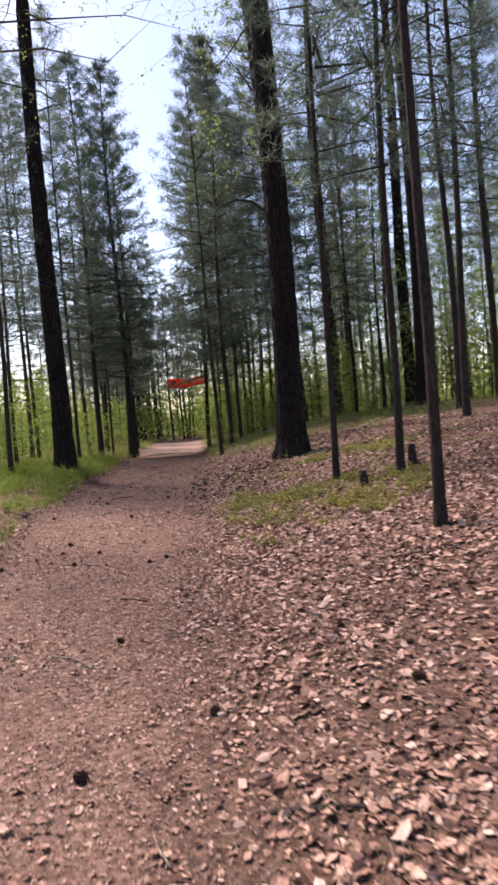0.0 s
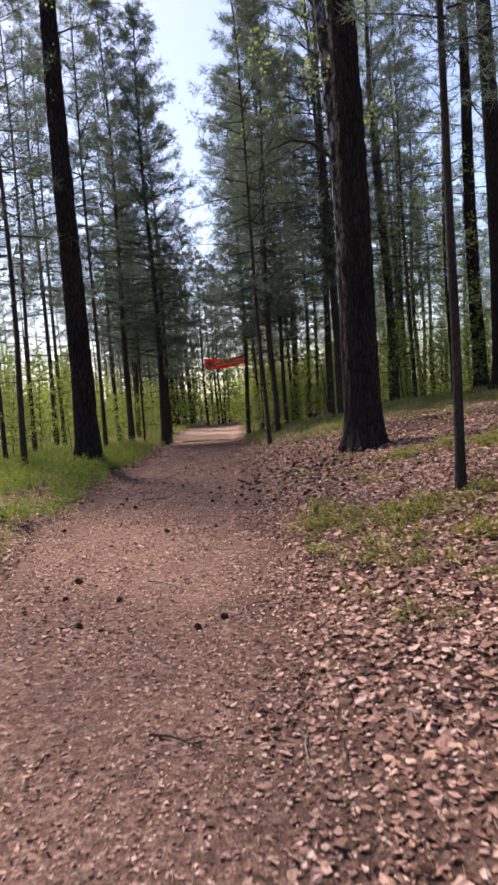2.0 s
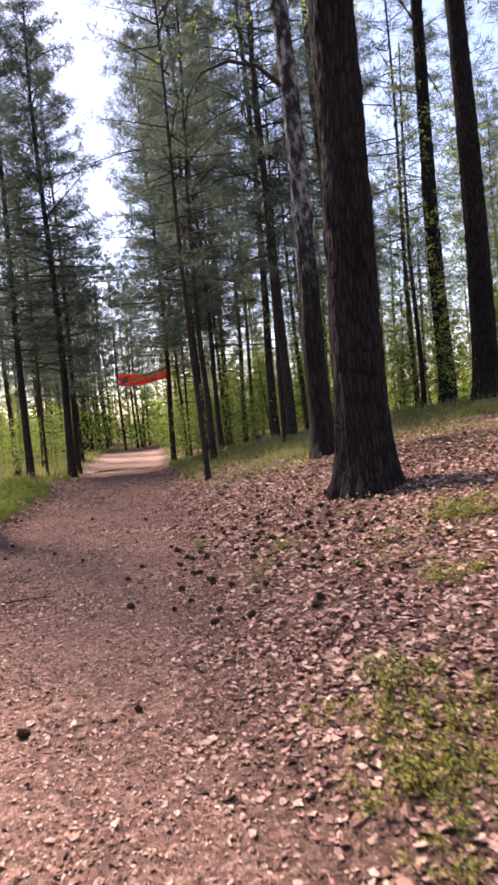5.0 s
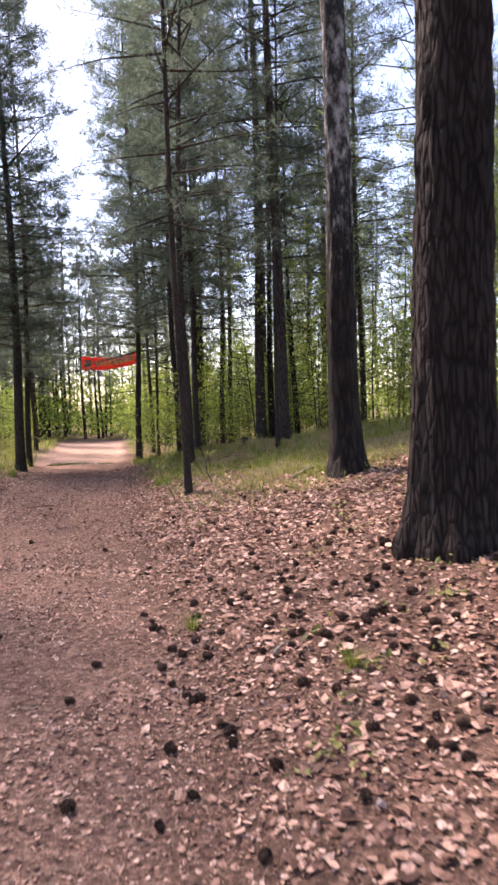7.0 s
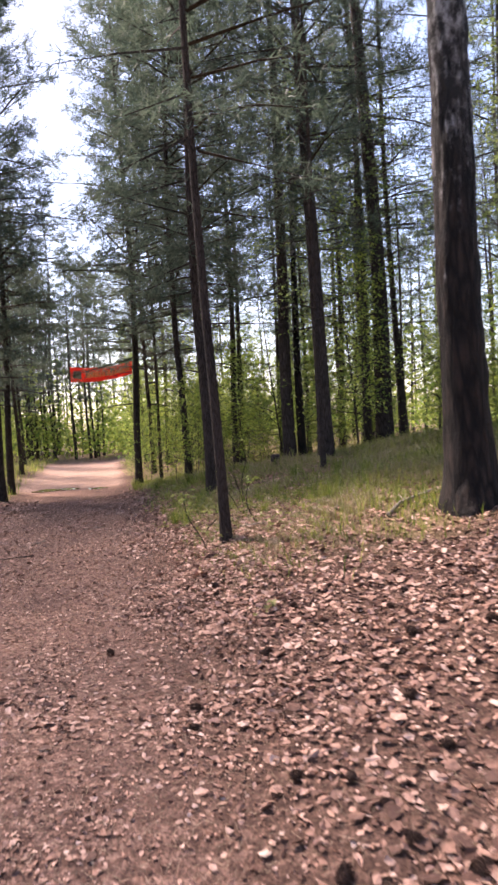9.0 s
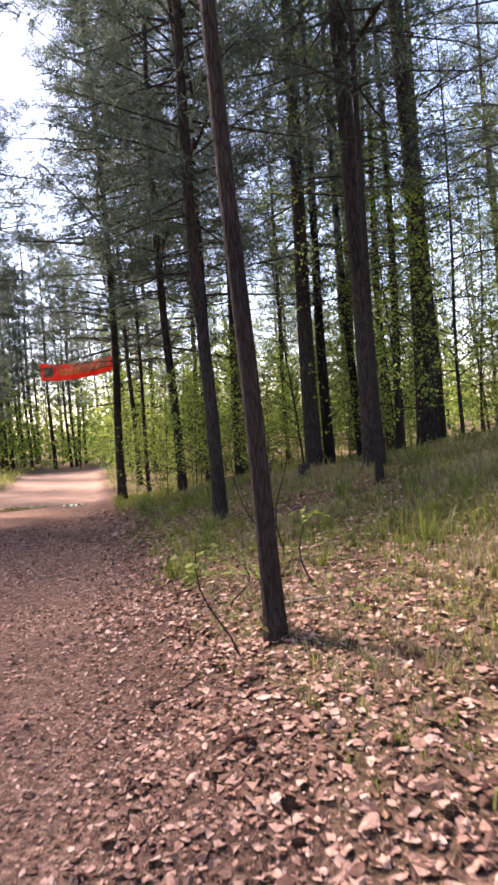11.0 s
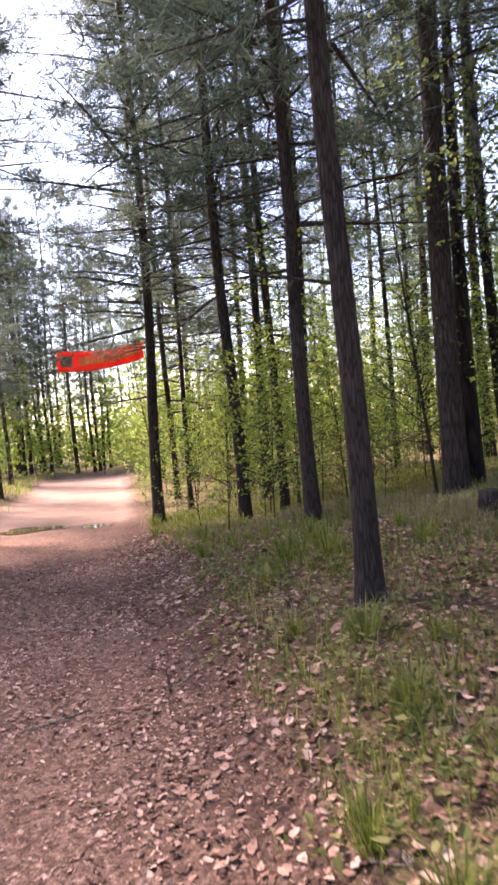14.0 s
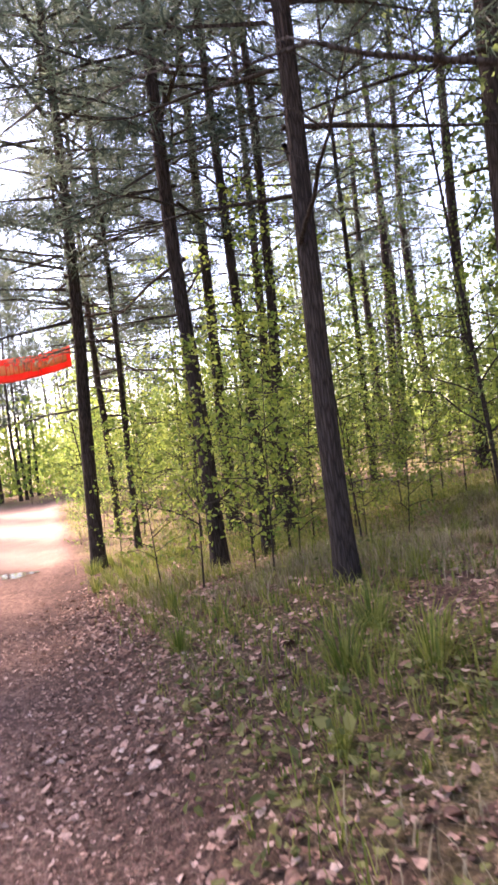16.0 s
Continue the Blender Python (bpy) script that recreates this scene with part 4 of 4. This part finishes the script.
# ---- leaf litter ----
def build_litter():
    gen = np.random.default_rng(500)
    n = 620000
    x, y = gen.uniform(-4.4, 6.6, n), -0.6 + 32.8 * gen.uniform(0, 1, n) ** 1.0
    pth = np.maximum(on_path(x, y), on_path(x - 0.35, y) * 0.7) * np.clip(0.8 + 0.5 * vnoise(x, y, 0.6), 0, 1)
    edge = np.exp(-((x - 0.1) / 0.45) ** 2)
    d = np.where(x > -0.2, 0.95, 0.5) * (1 - 0.74 * pth) + 0.1 * edge
    gz = grassy(x, y)
    d *= 1 - np.where(x > 0.5, 0.35, 0.1) * gz
    d *= 0.55 + 0.6 * np.clip(vnoise(x, y, 0.9) + 0.5, 0, 1)
    d *= ss((x + 4.4) / 1.2) * ss((6.6 - x) / 2.5) * ss((y + 0.6) / 1.6) * ss((32.2 - y) / 3)
    bald = np.exp(-(((x - 2.04) / 0.9) ** 2 + ((y - 14.7) / 0.9) ** 2))
    d *= 1 - 0.7 * bald
    d *= np.where((x < -3.2), 0.25, 1.0) * np.where(x > 3.4, 0.5, 1.0)
    m = gen.uniform(0, 1, n) < d
    x, y, pth, gz = x[m], y[m], pth[m], gz[m]
    z = ground_z(x, y) + gen.uniform(0.003, 0.014, len(x))
    nrm = np.stack([gen.normal(0, 0.27, len(x)), gen.normal(0, 0.27, len(x)), np.ones(len(x))], 1)
    v, f = leaves(np.stack([x, y, z], 1), nrm, 0.043 * (1 - 0.5 * pth) * (1 - 0.12 * gz) * gen.choice([0.4, 0.65, 0.9, 1.1, 1.5], len(x), p=[0.24, 0.26, 0.24, 0.17, 0.09]), gen, 0.68, 0.16)
    tagged(new("leaf_litter", mesh("leaf_litter", v, f, LITTER)), "fallen dry leaves, pinkish brown, thick on the bank", "leaf litter", kind="stuff")
    # crumbs of leaf and bark on the trodden earth
    n = 150000
    x, y = gen.uniform(-2.9, 1.0, n), gen.uniform(0.8, 30, n)
    m = gen.uniform(0, 1, n) < 0.25 + 0.75 * on_path(x, y) * np.clip(0.6 + 0.8 * vnoise(x, y, 0.5), 0, 1)
    x, y = x[m], y[m]
    c = np.stack([x, y, ground_z(x, y) + 0.004], 1)
    nrm = np.stack([gen.normal(0, 0.35, len(x)), gen.normal(0, 0.35, len(x)), np.ones(len(x))], 1)
    v, f = diamonds(c, nrm, gen.uniform(0.012, 0.034, len(x)), gen, 0.6)
    tagged(new("leaf_crumbs", mesh("leaf_crumbs", v, f, LITTER)), "small crumbs of dry leaf and bark on the trodden path", "leaf litter", kind="stuff")
    # needles and bits of straw trodden into the path
    n = 110000
    x, y = gen.uniform(-3.0, 3.6, n), gen.uniform(0.8, 27, n)
    z = ground_z(x, y) + gen.uniform(0.005, 0.016, n)
    a = gen.uniform(0, 6.28, n)
    L, w = gen.uniform(0.012, 0.034, n), gen.uniform(0.0008, 0.0017, n)
    d = np.stack([np.cos(a) * L, np.sin(a) * L, gen.normal(0, 0.004, n)], 1)
    s = np.stack([-np.sin(a) * w, np.cos(a) * w, 0 * a], 1)
    p = np.stack([x, y, z], 1)
    v = np.stack([p - d - s, p - d + s, p + d + s * 0.6, p + d - s * 0.6], 1).reshape(-1, 3)
    tagged(new("needle_litter", mesh("needle_litter", v, np.arange(len(v)).reshape(-1, 4), BROWN_NEEDLE)), "fallen brown pine needles and bits of straw", "needle litter", kind="stuff")


build_litter()


# ---- cones, sticks, stumps ----
def cone_mesh():
    heap = Heap()
    zs = np.linspace(-0.5, 0.5, 9)
    heap.add(*tube(np.stack([zs * 0.052, 0 * zs, 0 * zs], 1), 0.014 * np.sqrt(np.clip(1 - (zs * 1.9) ** 2, 0.05, 1)) + 0.003, 8))
    for i in range(44):
        q = i / 44
        a, s = i * 2.4, q - 0.5
        r = 0.016 * math.sqrt(max(0.12, 1 - (s * 1.75) ** 2))
        c = np.array([s * 0.056, r * math.cos(a), r * math.sin(a)])
        out = np.array([0.45, math.cos(a), math.sin(a)])
        t = np.array([0, -math.sin(a), math.cos(a)]) * 0.006
        heap.add([c - t - out * 0.004, c + t - out * 0.004, c + out * 0.009 + t * 0.7, c + out * 0.009 - t * 0.7, c + out * 0.004 + np.array([0.006, 0, 0])], [(0, 1, 2, 3), (3, 2, 4), (0, 3, 4), (1, 4, 2)])
    return heap.mesh("pine_cone", CONE, False)


CONE_MESH = cone_mesh()


def cone(x, y):
    ob = new("pine_cone", CONE_MESH)
    k = float(rng.uniform(0.72, 1.12))
    ob.matrix_world = pose(x, y, float(ground_z(x, y)) + 0.018 * k, 0, rng.uniform(-25, 25), rng.uniform(0, 360)) @ Matrix.Diagonal((k, k, k, 1))
    tagged(ob, "dark brown open pine cone lying among leaves", "pine cone", "pine cones on the ground")


for i in range(170):
    x, y = rng.normal(1.15, 0.75), rng.normal(14.3, 1.2)
    if -0.4 < x < 3.2 and math.hypot(x - 2.04, y - 15.0) > 0.45:
        cone(x, y)
for i in range(70):
    x, y = rng.uniform(-2.6, 2.6), rng.uniform(2.0, 20.0)
    if math.hypot(x - 2.04, y - 15.0) > 0.5:
        cone(x, y)


def stick_mesh(seed, length, radius, material, forks=2):
    gen = np.random.default_rng(seed)
    s = np.linspace(0, 1, 9)
    p = np.stack([(s - 0.5) * length, 0.06 * length * np.sin(s * gen.uniform(2, 5)), 0.012 * length * np.sin(s * 4)], 1) + gen.normal(0, 0.006 * length, (9, 3)) * np.array([1, 1, 0.3])
    heap = Heap()
    heap.add(*tube(p, np.linspace(radius, radius * 0.45, 9), 7, True, 0.06, gen))
    for k in range(forks):
        i = gen.integers(3, 8)
        d = unit(np.array([0.8, gen.choice([-1, 1]) * gen.uniform(0.3, 0.9), gen.uniform(0.0, 0.25)]))
        heap.add(*tube(np.stack([p[i], p[i] + d * length * 0.12, p[i] + d * length * 0.24]), [radius * 0.6, radius * 0.4, radius * 0.2], 5))
    return heap.mesh("stick", material)


def stick(me, x, y, turn, radius, name, label, group="", tip=0.0):
    ob = new(name, me)
    nx = (float(land(x + 0.15, y)) - float(land(x - 0.15, y))) / 0.3
    ob.matrix_world = pose(x, y, float(ground_z(x, y)) + radius + 0.006, 0, -math.degrees(math.atan(nx)) * math.cos(radians(turn)) - tip, turn)
    tagged(ob, label, "stick", group)


stick(stick_mesh(601, 0.75, 0.02, DEADWOOD), 2.2, 19.32, 38, 0.02, "fallen_branch", "bleached broken branch lying beside the birch", tip=3)
stick(stick_mesh(602, 0.5, 0.012, DEADWOOD, 1), 3.35, 19.4, 5, 0.012, "fallen_branch", "short bleached branch lying behind the birch")
stick(stick_mesh(603, 0.22, 0.006, DEADWOOD, 1), -0.22, 2.36, 105, 0.006, "fallen_branch", "small pale forked twig on the path")
stick(stick_mesh(604, 0.55, 0.011, TWIG, 2), 0.36, 2.25, -38, 0.006, "fallen_branch", "dark bent branch half buried in leaves")
stick(stick_mesh(605, 0.4, 0.012, DEADWOOD, 1), 0.95, 20.45, -30, 0.012, "fallen_branch", "grey broken branch lying in the leaves")
stick(stick_mesh(608, 0.17, 0.014, DEADWOOD, 0), 0.50, 14.02, 48, 0.014, "fallen_branch", "short thick piece of pale dead wood among cones")
stick(stick_mesh(606, 0.3, 0.007, TWIG, 2), -0.61, 5.92, -32, 0.007, "fallen_branch", "thin dark forked twig lying on the path")
stick(stick_mesh(609, 0.45, 0.008, DEADWOOD, 1), -0.86, 4.48, -42, 0.008, "fallen_branch", "thin pale dry branch lying on the path")
TWIGS = [stick_mesh(620 + k, 0.22 + 0.07 * k, 0.004 + 0.001 * k, TWIG if k % 2 else DEADWOOD, 1) for k in range(5)]
for i in range(60):
    x, y = rng.uniform(-2.8, 3.2), rng.uniform(2.0, 27.0)
    k = rng.integers(0, 5)
    stick(TWIGS[k], x, y, rng.uniform(0, 360), 0.005, "fallen_twig", "thin dry twig lying on the forest floor", "twigs on the ground")


def stump(x, y, radius, height, seed):
    gen = np.random.default_rng(seed)
    me = trunk_mesh("stump", height, radius, YOUNG_BARK, gen, 18, 0.05, 0.3, 0.01, 0.006, 0.88, 3)
    ob = new("tree_stump", me)
    ob.matrix_world = pose(x, y, float(ground_z(x, y)) - 0.01, 3, -4, 20)
    tagged(ob, "small dark rotten stump on the bank", "stump", "stumps")


stump(1.95, 8.45, 0.045, 0.2, 640)
stump(2.75, 9.1, 0.05, 0.3, 641)
stump(2.45, 25.1, 0.07, 0.22, 642)


# ---- banner, puddles ----
def cloth_material(name, a, b_col):
    m, ns, ls, b = mat(name, a, 0.7, 0.2)
    n = node(ns, "ShaderNodeTexNoise", Scale=5.0, Detail=4.0)
    ls.new(stretch(ns, ls, (1, 1, 1)), n.inputs["Vector"])
    r = ramp(ns, [(0.3, a), (0.7, b_col)])
    ls.new(n.outputs["Fac"], r.inputs["Fac"])
    ls.new(r.outputs["Color"], b.inputs["Base Color"])
    tr = ns.new("ShaderNodeBsdfTranslucent")
    ls.new(r.outputs["Color"], tr.inputs["Color"])
    mx = ns.new("ShaderNodeMixShader")
    mx.inputs["Fac"].default_value = 0.45
    ls.new(b.outputs["BSDF"], mx.inputs[1])
    ls.new(tr.outputs["BSDF"], mx.inputs[2])
    ls.new(mx.outputs["Shader"], ns["Material Output"].inputs["Surface"])
    return m


RED_CLOTH = cloth_material("red_cloth", (0.78, 0.075, 0.045), (0.88, 0.12, 0.07))
YELLOW_PRINT = cloth_material("yellow_print", (0.8, 0.42, 0.13), (0.88, 0.56, 0.24))
ROPE = bark_material("grey_rope", (0.1, 0.09, 0.08), (0.2, 0.18, 0.16), (0.3, 0.28, 0.25), 60.0, 60.0, 0.002)


def banner():
    e = new("banner")
    e.matrix_world = pose(-1.15, 37.6, 3.0, 0, 0, -14)
    tagged(e, "long red cloth banner with yellow print strung between pines", "banner")
    W, H = 2.02, 0.48

    def sheet(x0, x1, z0, z1, off, nx, nz):
        v, f = [], []
        for side in (1, -1):
            for i in range(nx + 1):
                for j in range(nz + 1):
                    x, z = x0 + (x1 - x0) * i / nx, z0 + (z1 - z0) * j / nz
                    wave = 0.03 * math.sin(x * 4.2) + 0.015 * math.sin(x * 9 + z * 5)
                    sag = -0.10 * math.sin(math.pi * x / W) + 0.05 * x / W
                    v.append((x, wave + side * off, z * (1 - 0.16 * x / W) + sag + 0.1 * x / W))
        n = (nx + 1) * (nz + 1)
        for i in range(nx):
            for j in range(nz):
                a = i * (nz + 1) + j
                f += [(a, a + 1, a + nz + 2, a + nz + 1), (n + a, n + a + nz + 1, n + a + nz + 2, n + a + 1)]
        for i in range(nx):
            a, b = i * (nz + 1), i * (nz + 1) + nz
            f += [(a, a + nz + 1, n + a + nz + 1, n + a), (b, n + b, n + b + nz + 1, b + nz + 1)]
        return v, f
    v, f = sheet(0, W, 0, H, 0.0015, 46, 10)
    cloth = part("cloth", mesh("cloth", v, f, RED_CLOTH, True), e, "red printed cloth, sagging")
    gen = np.random.default_rng(9)
    v, f = sheet(0.10, 0.36, 0.12, 0.37, 0.004, 6, 5)
    part("printed_mark", mesh("printed_mark", v, f, cloth_material("dark_print", (0.18, 0.16, 0.14), (0.3, 0.26, 0.2)), True), cloth, "dark printed emblem")
    x = 0.52
    while x < W - 0.15:
        w = gen.uniform(0.06, 0.13)
        v, f = sheet(x, x + w, 0.13 + gen.uniform(0, 0.03), 0.33 + gen.uniform(-0.04, 0.04), 0.004, 3, 3)
        part("printed_bar", mesh("printed_bar", v, f, YELLOW_PRINT, True), cloth, "yellow printed bar")
        x += w + gen.uniform(0.01, 0.02)
    for a, b in (((0, 0, 0.48), (-3.7, 0.8, 0.75)), ((0, 0, 0.0), (-3.7, 0.8, 0.2)), ((W, 0, 0.53), (W + 0.5, -0.4, 0.6)), ((W, 0, 0.15), (W + 0.5, -0.4, 0.1))):
        a, b = np.array(a), np.array(b)
        s = np.linspace(0, 1, 8)[:, None]
        p = a + (b - a) * s - np.array([0, 0, 0.08]) * np.sin(np.pi * s)
        part("rope", mesh("rope", *tube(p, [0.005] * 8, 5), ROPE, True), e)


banner()


def puddle(x, y, a, b, seed):
    gen = np.random.default_rng(seed)
    th = np.linspace(0, 2 * np.pi, 40, endpoint=False)
    r = 1 + 0.18 * np.sin(th * 3 + seed) + 0.1 * np.sin(th * 5 + 2 * seed)
    z = float(ground_z(np.linspace(x - a, x + a, 9), np.full(9, y)).max()) + 0.006
    rim = np.stack([x + a * r * np.cos(th), y + b * r * np.sin(th), np.full(40, z)], 1)
    low = rim - np.array([0, 0, 0.05])
    f = [tuple(range(40))] + [(i, 40 + i, 40 + (i + 1) % 40, (i + 1) % 40) for i in range(40)]
    ob = new("puddle", mesh("puddle", np.concatenate([rim, low]), f, WATER))
    tagged(ob, "shallow muddy puddle on the sandy clearing", "puddle", "puddles")


WATER, wns, wls, wb = mat("muddy_water", (0.16, 0.11, 0.07), 0.04, 0.5)
wnz = node(wns, "ShaderNodeTexNoise", Scale=14.0, Detail=2.0)
bump(wns, wls, wb, wnz.outputs["Fac"], 0.08, 0.004)
puddle(-0.52, 34.35, 0.26, 0.28, 1)
puddle(-1.75, 34.9, 0.62, 0.42, 2)
